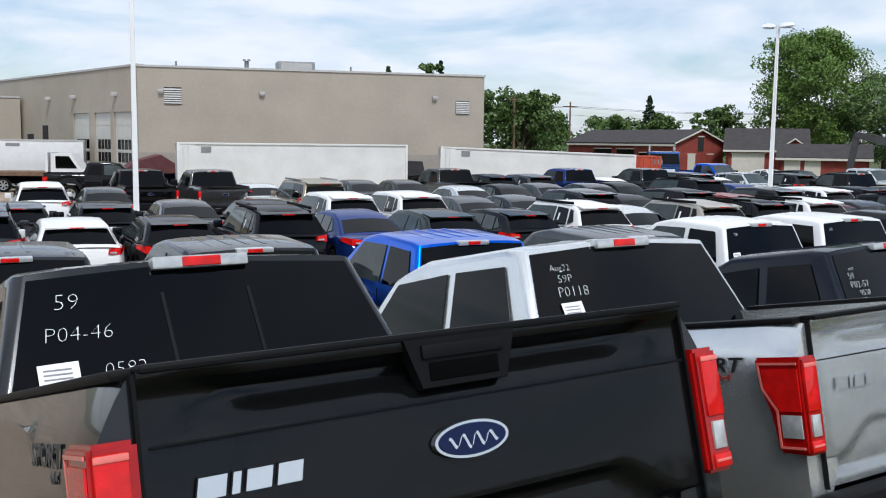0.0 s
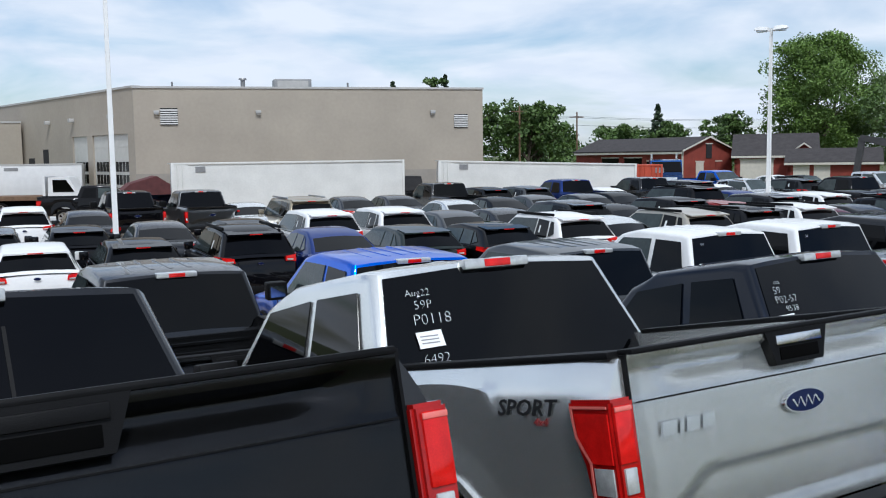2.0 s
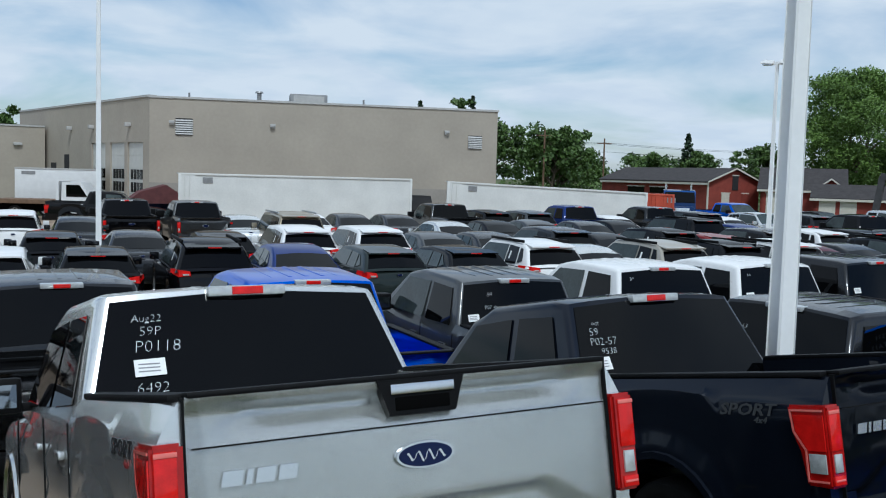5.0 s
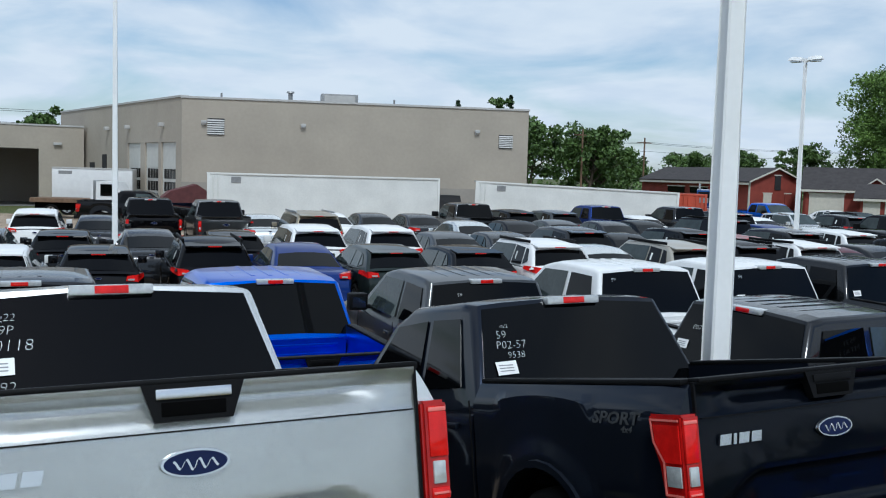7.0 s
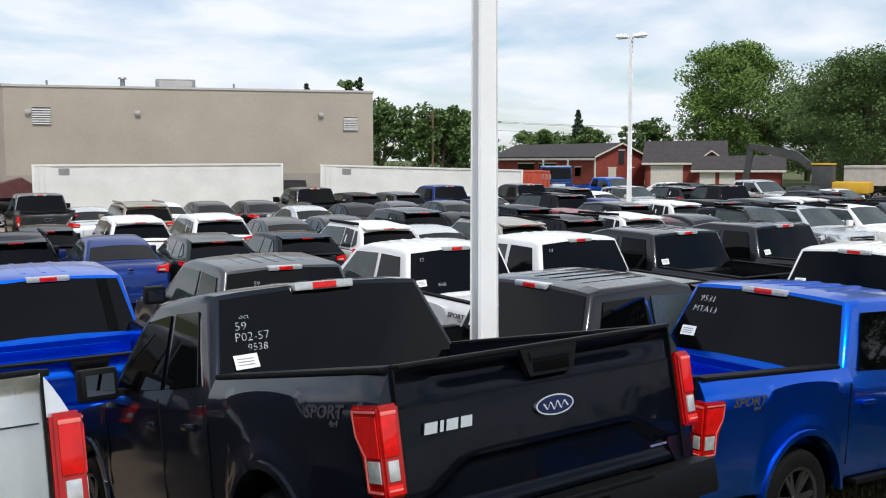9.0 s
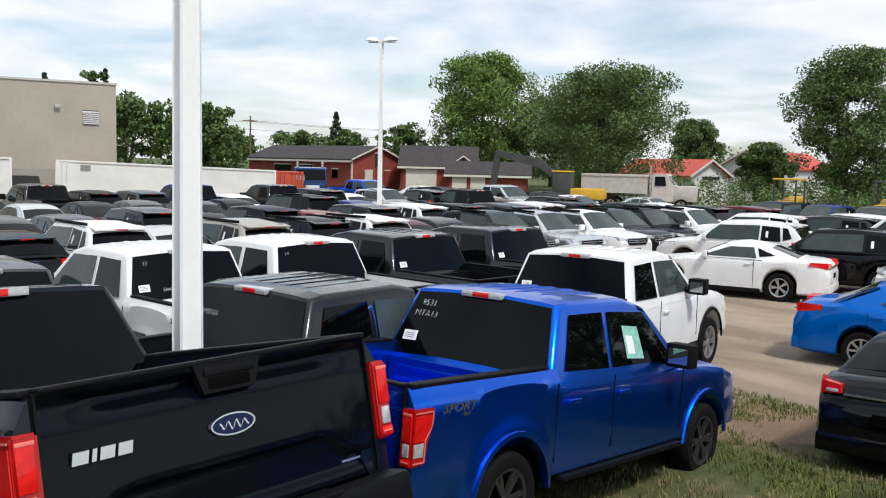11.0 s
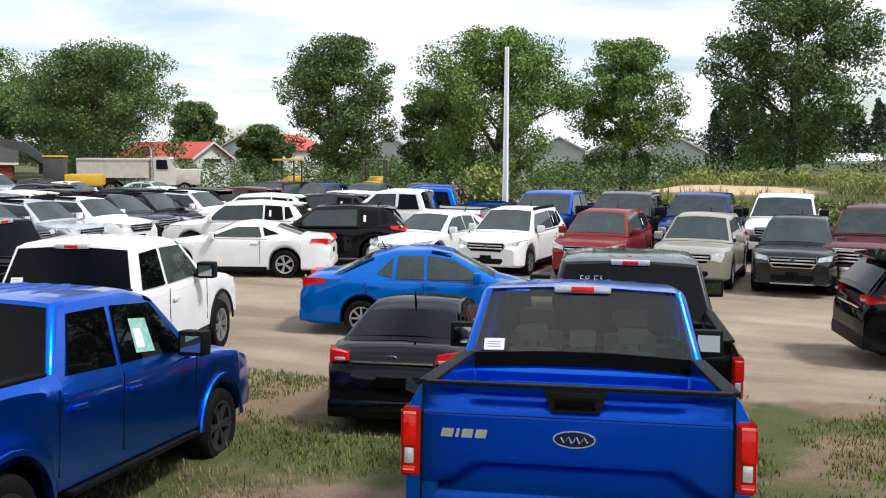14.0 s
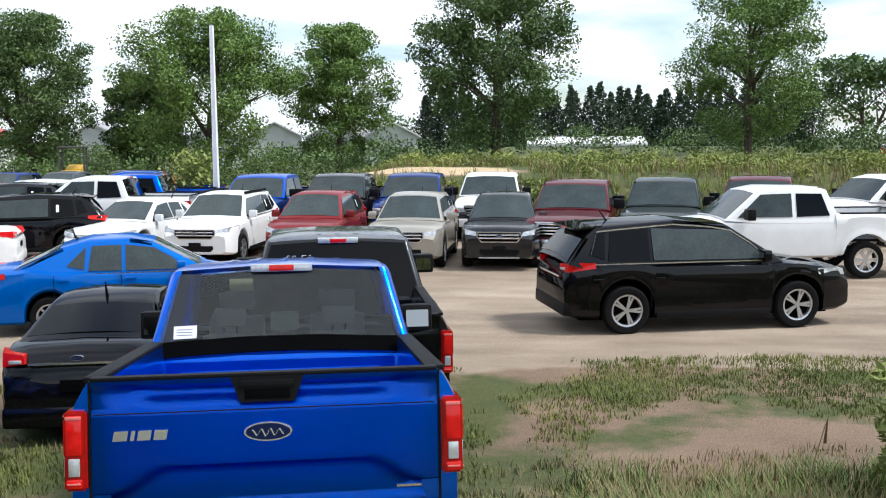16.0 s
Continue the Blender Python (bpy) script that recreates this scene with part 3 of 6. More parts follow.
    part("gate_seam", box_bm(-.865, -2.9075, 1.228, .865, -2.899, 1.233), BLACK, tg)
    for sx in (-1, 1):
        part("gate_gap", box_bm(sx * .883, -2.9, .7, sx * .893, -2.87, 1.40), BLACK, tg)
    hz = part("gate_handle", loft_bm([[(-.185, -2.9 + d, z), (.185, -2.9 + d, z), (.185 - k, -2.9 + d, z2), (-.185 + k, -2.9 + d, z2)] for d, z, z2, k in ((.02, 1.405, 1.262, .05), (-.026, 1.40, 1.268, .045))]), BLACK, tg, "black gate handle")
    hz = hz or tg
    part("handle_bar", box_bm(-.135, -2.936, 1.345, .135, -2.92, 1.383, .005), CHROME if handle_chrome else BLACK, hz)
    part("handle_pocket", box_bm(-.115, -2.93, 1.285, .115, -2.92, 1.335, .004), DARKIN, hz)
    if badge_on:
        badge(tg, -2.905, 1.115, .128)
        # model badge, as plain bright bars
        bm = bmesh.new()
        for x0, x1 in ((-.775, -.705), (-.69, -.67), (-.655, -.59), (-.575, -.51)):
            slab_bm([(x0, -2.902, 1.095), (x1, -2.902, 1.095), (x1 + .01, -2.902, 1.145), (x0 + .01, -2.902, 1.145)], .012, bm)
        part("model_badge", bm, CHROME, tg, "bright metal model badge")
        part("trim_badge", box_bm(.66, -2.876, .785, .79, -2.86, .797), CHROME, tg)
    if hero and color == "blue" and not see_in:
        st = part("window_sticker", cb.side([(yB + .35, 1.40), (yB + .68, 1.38), (yB + .62, 1.68), (yB + .33, 1.70)], 1, .012, .002), GREENINK, root, "pale green price sticker")
        part("sticker_panel", cb.side([(yB + .38, 1.44), (yB + .52, 1.435), (yB + .5, 1.6), (yB + .37, 1.61)], 1, .0145, .002), PAPER, st)
    if sport:
        for sx in (-1, 1):
            ink = DECAL if color in ("silver", "white") else DECAL_G
            mm = Matrix.Translation((sx * 1.0, -2.41, 1.225)) @ pose(0, 0, 0, 90, 0, 90 * sx) @ Matrix.Diagonal((1.45, 1, 1, 1))
            lettering("sport_decal", "SPORT", .088, ink, root, mm, .001, .3, "dark bedside decal lettering")
            mm = Matrix.Translation((sx * 1.0, -2.41 + .09 * sx, 1.172)) @ pose(0, 0, 0, 90, 0, 90 * sx) @ Matrix.Diagonal((1.3, 1, 1, 1))
            lettering("drive_decal", "4x4", .045, DECAL_R if color in ("silver", "white") else ink, root, mm, .001, .3)
    # rear bumper
    bmx = part("rear_bumper", box_bm(-.99, -3.03, .50, .99, -2.87, .69, .035), CHROME if chrome_bumper else BLACK, root)
    part("step_pad", box_bm(-.5, -3.04, .675, .5, -2.9, .70, .01), BLACK, bmx)
    part("plate_recess", box_bm(-.17, -3.04, .53, .17, -3.02, .65), DARKIN, bmx)
    # brake lamp over the rear window
    bl = part("brake_light", box_bm(-.225, cab0 + .19, 1.885, .225, cab0 + .32, 1.943, .014), CLEAR, root, "high brake light, red between clear lenses")
    part("red_lens", box_bm(-.09, cab0 + .183, 1.892, .09, cab0 + .25, 1.936, .006), REDLENS, bl)
    # nose
    gr = part("grille", box_bm(-.64, nose - .1, .74, .64, nose + .012, 1.1, .03), DARKIN, root)
    for k in range(4):
        part("grille_bar", box_bm(-.62, nose, .80 + .075 * k, .62, nose + .03, .835 + .075 * k, .008), CHROME, gr)
    part("grille_frame", box_bm(-.66, nose - .01, 1.06, .66, nose + .035, 1.1, .01), CHROME, gr)
    badge(gr, nose + .028, .95, .13, 1)
    part("front_bumper", box_bm(-.9, nose - .2, .46, .9, nose + .08, .70, .05), CHROME if chrome_bumper else P, root)
    part("chassis", box_bm(-.55, -2.8, .35, .55, nose - .2, .78), DARKIN, root)
    part("arch_liner", box_bm(-.78, yr - .6, .5, .78, yr + .6, .8), DARKIN, root)
    part("arch_liner", box_bm(-.74, yf - .6, .5, .74, yf + .55, 1.0), DARKIN, root)
    # paper tag and chalk on the rear window
    nrm_tilt = math.degrees(math.atan2(.26, .63))
    def on_glass(x, k):
        return Matrix.Translation((x, cab0 - .01 + .26 * k - .016, 1.27 + .63 * k + .004)) @ pose(0, 0, 0, 90 - nrm_tilt, 0, 0)
    if wrote:
        for body, x, k, size in wrote:
            lettering("chalk_writing", body, size, CHALK, root, on_glass(x, k) @ Matrix.Translation((0, 0, .004)), .0008, .15, "white chalk writing on the rear window")
        m = on_glass(*tag_at)
        bm = slab_bm([m @ Vector(p) for p in ((-.08, -.045, .006), (.08, -.04, .006), (.08, .055, .006), (-.08, .05, .006))], .003)
        tag = part("paper_tag", bm, PAPER, root, "white paper tag taped inside the glass")
        bm = bmesh.new()
        for k in range(3):
            slab_bm([m @ Vector(p) for p in ((-.06, -.02 + .02 * k, .0095), (.05, -.02 + .02 * k, .0095), (.05, -.013 + .02 * k, .0095), (-.06, -.013 + .02 * k, .0095))], .001, bm)
        part("print", bm, INK, tag)
    if hero and color == "charcoal":
        for x in (-.2, .2):
            part("slider_frame", slab_bm([on_glass(x, q) @ Vector((dx, 0, .006)) for q, dx in ((.08, -.008), (.08, .008), (.8, .008), (.8, -.008))], .003), BLACK, root)
    return root, dict(yr=yr, yf=yf, cab0=cab0, nose=nose)


CARS = dict(
    # length, half width, height, wheelbase, wheel radius, front overhang, body line, cabin profile (shares of length from the tail)
    sedan=dict(L=4.87, W=.92, H=1.47, wb=2.85, r=.34, fo=.95, belt=.92, deck=[(0, .80), (.02, .98), (.16, 1.03), (.3, .98), (.68, .97), (.75, .95), (.96, .76), (1, .62)],
               cab=[(.13, 1.0), (.27, 1.33), (.36, 1.44), (.5, 1.47), (.58, 1.42), (.755, .95)], rear=(0, 1), screen=4, wt=.60),
    fiesta=dict(L=4.41, W=.86, H=1.47, wb=2.49, r=.31, fo=.84, belt=.92, deck=[(0, .80), (.02, 1.0), (.14, 1.07), (.28, 1.0), (.70, .98), (.78, .96), (.96, .78), (1, .62)],
                cab=[(.12, 1.03), (.29, 1.36), (.38, 1.46), (.52, 1.47), (.6, 1.41), (.79, .96)], rear=(0, 1), screen=4, wt=.56),
    hatch=dict(L=4.36, W=.91, H=1.47, wb=2.65, r=.33, fo=.9, belt=.95, deck=[(0, .85), (.015, 1.0), (.1, 1.02), (.3, 1.0), (.68, .97), (.76, .95), (.96, .76), (1, .62)],
               cab=[(.02, 1.0), (.13, 1.36), (.2, 1.42), (.42, 1.47), (.56, 1.42), (.765, .95)], rear=(0, 1), screen=4, wt=.60),
    suv=dict(L=4.52, W=.92, H=1.68, wb=2.69, r=.36, fo=.92, belt=1.05, deck=[(0, .9), (.012, 1.05), (.1, 1.1), (.3, 1.08), (.68, 1.07), (.74, 1.06), (.90, 1.0), (.965, .94), (1, .80)],
             cab=[(.02, 1.07), (.1, 1.5), (.14, 1.6), (.38, 1.67), (.57, 1.62), (.745, 1.06)], rear=(0, 1), screen=4, wt=.62),
    edge=dict(L=4.78, W=.95, H=1.74, wb=2.85, r=.38, fo=.96, belt=1.07, deck=[(0, .9), (.012, 1.08), (.1, 1.13), (.3, 1.1), (.68, 1.09), (.75, 1.07), (.90, 1.0), (.965, .95), (1, .80)],
              cab=[(.005, 1.12), (.075, 1.52), (.115, 1.65), (.38, 1.735), (.56, 1.66), (.755, 1.07)], rear=(0, 1), screen=4, wt=.64),
    wagon=dict(L=5.05, W=.96, H=1.76, wb=2.9, r=.38, fo=.95, belt=1.05, deck=[(0, .9), (.012, 1.05), (.1, 1.09), (.3, 1.08), (.68, 1.08), (.74, 1.07), (.95, .98), (1, .76)],
               cab=[(.015, 1.07), (.055, 1.55), (.09, 1.68), (.4, 1.74), (.6, 1.68), (.745, 1.07)], rear=(0, 1), screen=4, wt=.68),
    coupe=dict(L=4.78, W=.95, H=1.38, wb=2.72, r=.35, fo=.93, belt=.95, deck=[(0, .80), (.02, 1.0), (.12, 1.05), (.28, 1.0), (.62, .97), (.7, .97), (.95, .80), (1, .66)],
               cab=[(.13, 1.02), (.3, 1.29), (.36, 1.35), (.44, 1.38), (.52, 1.34), (.70, .96)], rear=(0, 1), screen=4, wt=.56),
)


def make_car(kind, color, rim=None, hero=False, rails=False):
    c = CARS[kind]
    P = PAINT[color]
    root = bpy.data.objects.new({"suv": "suv", "edge": "suv", "wagon": "suv", "hatch": "hatchback", "coupe": "coupe"}.get(kind, "sedan"), None)
    scene.collection.objects.link(root)
    L, W, r = c["L"], c["W"], c["r"]
    Y = lambda f: (f - .5) * L
    y0, y1 = -L / 2, L / 2
    yf = y1 - c["fo"]; yr = yf - c["wb"]
    ra = r + .065
    low = .2 + (.06 if kind in ("suv", "edge", "wagon") else 0)
    part("body", body_bm(y0, y1, W, low, [(Y(f), z) for f, z in c["deck"]], (yr, yf), r + .01, ra, end=.75, taper=.17), P, root)
    prof = [(Y(f), z) for f, z in c["cab"]]
    zb = min(prof[0][1], prof[-1][1]) - .02
    cb = Cabin(prof, W - .075, c["wt"], zb)
    roof_mat = P
    part("cabin", cb.mesh(), roof_mat, root)
    part("rear_window", cb.strip(0, .16, .95, .07), GLASS, root)
    part("windscreen", cb.strip(4, .04, .9, .06), GLASS_L, root)
    # side glass follows the roof line
    zl = c["belt"] + .06
    yb0, yb1 = Y(c["cab"][1][0]) - .0, prof[-1][0] - .32
    pil = (Y(c["cab"][2][0]) + Y(c["cab"][3][0])) / 2 + .18 * (kind != "coupe")
    tz = lambda y: interp(prof, y) - .085
    suvish = kind in ("suv", "edge", "wagon")
    for sx in (-1, 1):
        ya = yb0 + (.03 if suvish else .08)
        q1 = pil - .9
        if kind != "coupe":
            part("side_window", cb.side([(pil + .06, zl + .01), (yb1, zl), (yb1 - .22, tz(yb1 - .22)), (prof[4][0] + .02, tz(prof[4][0])), (pil + .06, tz(pil + .06))], sx), GLASS_L, root)
            part("side_window", cb.side([(max(ya + .3, q1), zl + .02), (pil, zl + .01), (pil, tz(pil)), (max(ya + .3, q1) + .06, tz(max(ya + .3, q1) + .06))], sx), GLASS if suvish else GLASS_L, root)
            if kind == "suv":
                part("window_tag", cb.side([(pil - .2, zl + .12), (pil - .13, zl + .12), (pil - .13, zl + .3), (pil - .2, zl + .3)], sx, .011, .002), PAPER, root)
            if suvish:
                part("quarter_window", cb.side([(ya, zl + .12), (max(ya + .3, q1) - .06, zl + .04), (max(ya + .3, q1) - .02, tz(max(ya + .3, q1) - .02)), (ya + .14, tz(ya + .14))], sx), GLASS, root)
            else:
                part("quarter_window", cb.side([(ya - .02, zl + .1), (max(ya + .3, q1) - .06, zl + .04), (max(ya + .3, q1) - .03, tz(max(ya + .3, q1) - .03))], sx), GLASS_L, root)
        else:
            part("side_window", cb.side([(Y(.36), zl + .02), (yb1, zl + .02), (yb1 - .2, tz(yb1 - .2)), (Y(.50), tz(Y(.5))), (Y(.38), tz(Y(.38)))], sx), GLASS_L, root)
            part("quarter_window", cb.side([(Y(.27), zl + .1), (Y(.345), zl + .05), (Y(.36), tz(Y(.36)))], sx), GLASS, root)
        if kind == "edge":
            path = [(ya + .02, zl + .1)] + [(ya + .15 + (yb1 - .25 - ya - .15) * k / 8, tz(ya + .15 + (yb1 - .25 - ya - .15) * k / 8) + .02) for k in range(9)] + [(yb1 + .05, zl)]
            part("window_surround", loft_bm([[(sx * (cb.half(z) + q), y, z + e) for q, e in ((.002, 0), (.016, 0), (.016, .022), (.002, .022))] for y, z in path]), CHROME, root)
        zs = zl - .035
        part("window_trim", box_bm(sx * (W - .075), ya + .05, zs, sx * (W - .05), yb1 + .05, zs + .018), CHROME if (hero or color in ("white", "charcoal")) else BLACK, root)
        for yy in (pil + .05, pil - .95) if kind != "coupe" else (pil - .1,):
            part("door_handle", box_bm(sx * (W - .02), yy, .86, sx * (W + .012), yy + .17, .89, .008), P, root)
            part("door_seam", box_bm(sx * (W - .03), yy - .06, low + .15, sx * (W + .0015), yy - .053, .95), BLACK, root)
        part("sill_trim", box_bm(sx * (W - .12), yr + ra + .03, low - .02, sx * (W + .006), yf - ra - .03, low + .09, .02), BLACK, root)
        mirror_on(root, sx, yb1 - .1, zl - .02, W - .1, P)
        zt = .86 if not suvish else .98
        e = .1
        tl = part("tail_light", loft_bm([[(sx * (W * .58), y0 - .004, zt + .03), (sx * (W * .845), y0 + .05, zt), (sx * (W * .84), y0 + .06, zt + .15), (sx * (W * .60), y0 + .004, zt + .12)],
                                         [(sx * (W * .58), y0 + .25, zt + .03), (sx * (W * .985), y0 + .46, zt + .07), (sx * (W * .965), y0 + .46, zt + .15), (sx * (W * .60), y0 + .25, zt + .12)]]), REDLENS, root, "red wraparound tail light")
        part("reverse_lamp", box_bm(sx * W * .62, y0 - .01, zt + .035, sx * W * .76, y0 + .09, zt + .07, .006), CLEAR, tl)
        zh = .66 if not suvish else .80
        hl = part("headlight", loft_bm([[(sx * W * .56, y1 - .03, zh), (sx * (W - .13), y1 - .10, zh + .03), (sx * (W - .13), y1 - .14, zh + .14), (sx * W * .58, y1 - .06, zh + .09)],
                                        [(sx * W * .58, y1 - .5, zh), (sx * (W - .004), y1 - .62, zh + .06), (sx * (W - .012), y1 - .64, zh + .16), (sx * W * .6, y1 - .5, zh + .12)]]), LAMPGLASS, root, "clear swept-back headlight")
        part("fog_recess", cyl_bm((sx * W * .70, y1 - .25, .5), (sx * W * .70, y1 - .035, .5), .1, .085, 14), BLACK, root)
        part("fog_lamp", cyl_bm((sx * W * .70, y1 - .2, .5), (sx * W * .70, y1 - .028, .5), .05), LAMPGLASS, root)
        if rails:
            part("roof_rail", box_bm(sx * (c["wt"] - .02), Y(.16), c["H"] - .04, sx * (c["wt"] + .025), Y(.56), c["H"] + .03, .015), ALLOY if color == "gold" else BLACK, root)
        for yw in (yr, yf):
            wheel_on(root, sx * (W - .12), yw, r, .225, rim or ALLOY, 5 if kind != "fiesta" else 8, hero)
    g0 = .55 if not suvish else .66
    gh, gw = (.17, .5) if not suvish else (.24, .56)
    def plate(w0, w1, z0, z1, y, d):
        return loft_bm([[(-W * w0, q, z0), (W * w0, q, z0), (W * w1, q, (z0 + z1) / 2), (W * w1 * .96, q, z1), (-W * w1 * .96, q, z1), (-W * w1, q, (z0 + z1) / 2)] for q in (y - d, y)])
    gr = part("grille", plate(gw * .8, gw, g0, g0 + gh, y1 + .012, .1), CHROME, root, "chrome-framed grille")
    part("grille_mesh", plate(gw * .76, gw * .96, g0 + .022, g0 + gh - .022, y1 + .018, .05), DARKIN, gr)
    for k in range(2):
        part("grille_bar", box_bm(-W * gw * .9, y1, g0 + gh * (.33 + .3 * k), W * gw * .9, y1 + .03, g0 + gh * (.33 + .3 * k) + .035, .01), CHROME, gr)
    badge(gr, y1 + .028, g0 + gh * .62, .085, 1)
    part("lower_grille", plate(.42, .5, .36, .5, y1 + .01, .08), BLACK, root)
    part("front_plate", box_bm(-.15, y1, .48, .15, y1 + .03, .58, .008), BLACK, root)
    part("skid_trim", box_bm(-W * .5, y1 - .1, .29, W * .5, y1 + .02, .32, .01), ALLOY if suvish else BLACK, root)
    rb = part("rear_bumper", box_bm(-W * .86, y0 - .02, low + .04, W * .86, y0 + .2, low + .26, .05), BLACK if suvish else P, root)
    part("plate_recess", box_bm(-.17, y0 - .012, .6 if not suvish else .72, .17, y0 + .05, .72 if not suvish else .84), DARKIN, root)
    part("boot_trim", box_bm(-W * .55, y0 - .012, .875 if not suvish else .88, W * .55, y0 + .06, .895 if not suvish else .905), CHROME, root)
    if kind in ("sedan", "fiesta", "hatch", "suv"):
        badge(root, y0 - .002, .94 if not suvish else .98, .07)
    part("antenna", cyl_bm((0, Y(.2) if kind != "fiesta" else Y(.33), c["H"] - .06), (0, Y(.17) if kind != "fiesta" else Y(.31), c["H"] + .13), .02, .006, 8), BLACK, root)
    if suvish or kind == "hatch":
        part("roof_spoiler", loft_bm([[(-c["wt"] + .02, y, z), (c["wt"] - .02, y, z), (c["wt"] - .02, y, z + .03), (-c["wt"] + .02, y, z + .03)] for y, z in ((prof[1][0] - .12, prof[2][1] - .05), (prof[2][0] + .1, prof[2][1]))]), P, root)
        part("brake_light", box_bm(-.14, prof[1][0] - .126, prof[2][1] - .045, .14, prof[1][0] - .1, prof[2][1] - .025), REDLENS, root)
    part("chassis", box_bm(-W + .3, y0 + .3, .2, W - .3, y1 - .3, .62), DARKIN, root)
    return root, dict(yr=yr, yf=yf)


TEMPLATES = {}
LOOKS = {"white": "white", "black": "glossy black", "charcoal": "dark charcoal", "grey": "metallic grey", "silver": "metallic silver", "blue": "bright blue", "navy": "dark blue",
         "red": "deep red", "maroon": "maroon", "beige": "pale beige", "green": "very dark green", "gold": "tan gold", "darkblue": "blue-black", "skyblue": "bright blue"}


def stand(x, y, yaw, ax0, ax1):
    """The pose of a vehicle whose axles stand on the land."""
    s, c = math.sin(radians(yaw)), math.cos(radians(yaw))
    z0, z1 = land(x - s * ax0, y + c * ax0), land(x - s * ax1, y + c * ax1)
    pitch = math.degrees(math.atan2(z1 - z0, ax1 - ax0))
    zm = z0 + (z1 - z0) * (0 - ax0) / (ax1 - ax0)
    return pose(x, y, zm, pitch, 0, yaw)


def park_at(color, local, spot, yaw, pitch, **kw):
    """A pickup so tilted and placed that the point local of it lies at spot."""
    ob = park("pickup", color, 0, 0, yaw, **kw)
    r = pose(0, 0, 0, pitch, 0, yaw)
    ob.matrix_basis = Matrix.Translation(Vector(spot) - r @ Vector(local)) @ r
    return ob


def park(kind, color, x, y, yaw, label="", group="cars in the lot", far=False, **kw):
    FAR[0] = far
    key = (kind, color, far, tuple(sorted((k, str(v)) for k, v in kw.items())))
    if key in TEMPLATES:
        t, ax = TEMPLATES[key]
        ob = copy_thing(t, stand(x, y, yaw, ax["yr"], ax["yf"]))
    else:
        ob, ax = make_pickup(color, **kw) if kind == "pickup" else make_car(kind, color, **kw)
        TEMPLATES[key] = (ob, ax)
        ob.matrix_basis = stand(x, y, yaw, ax["yr"], ax["yf"])
    noun = {"pickup": "pickup truck", "suv": "compact suv", "edge": "crossover suv", "wagon": "large suv", "hatch": "hatchback", "coupe": "two-door sports coupe", "fiesta": "small sedan"}.get(kind, "sedan")
    tagged(ob, label or LOOKS[color] + " " + noun + " parked on the gravel lot", {"pickup": "pickup truck", "suv": "suv", "edge": "suv", "wagon": "suv", "hatch": "hatchback", "coupe": "coupe"}.get(kind, "sedan"), group)
    return ob


def park_tail(color, x, y, yaw, **kw):
    """A pickup placed by the middle of its tailgate."""
    s, c = math.sin(radians(yaw)), math.cos(radians(yaw))
    return park("pickup", color, x - s * 2.92, y + c * 2.92, yaw, **kw)


def park_lamp(color, x, y, yaw, **kw):
    """A pickup placed by its high brake lamp."""
    s, c = math.sin(radians(yaw)), math.cos(radians(yaw))
    off = 2.9 - .09 - kw.get("bed", 1.70) - .25
    return park("pickup", color, x - s * off, y + c * off, yaw, **kw)


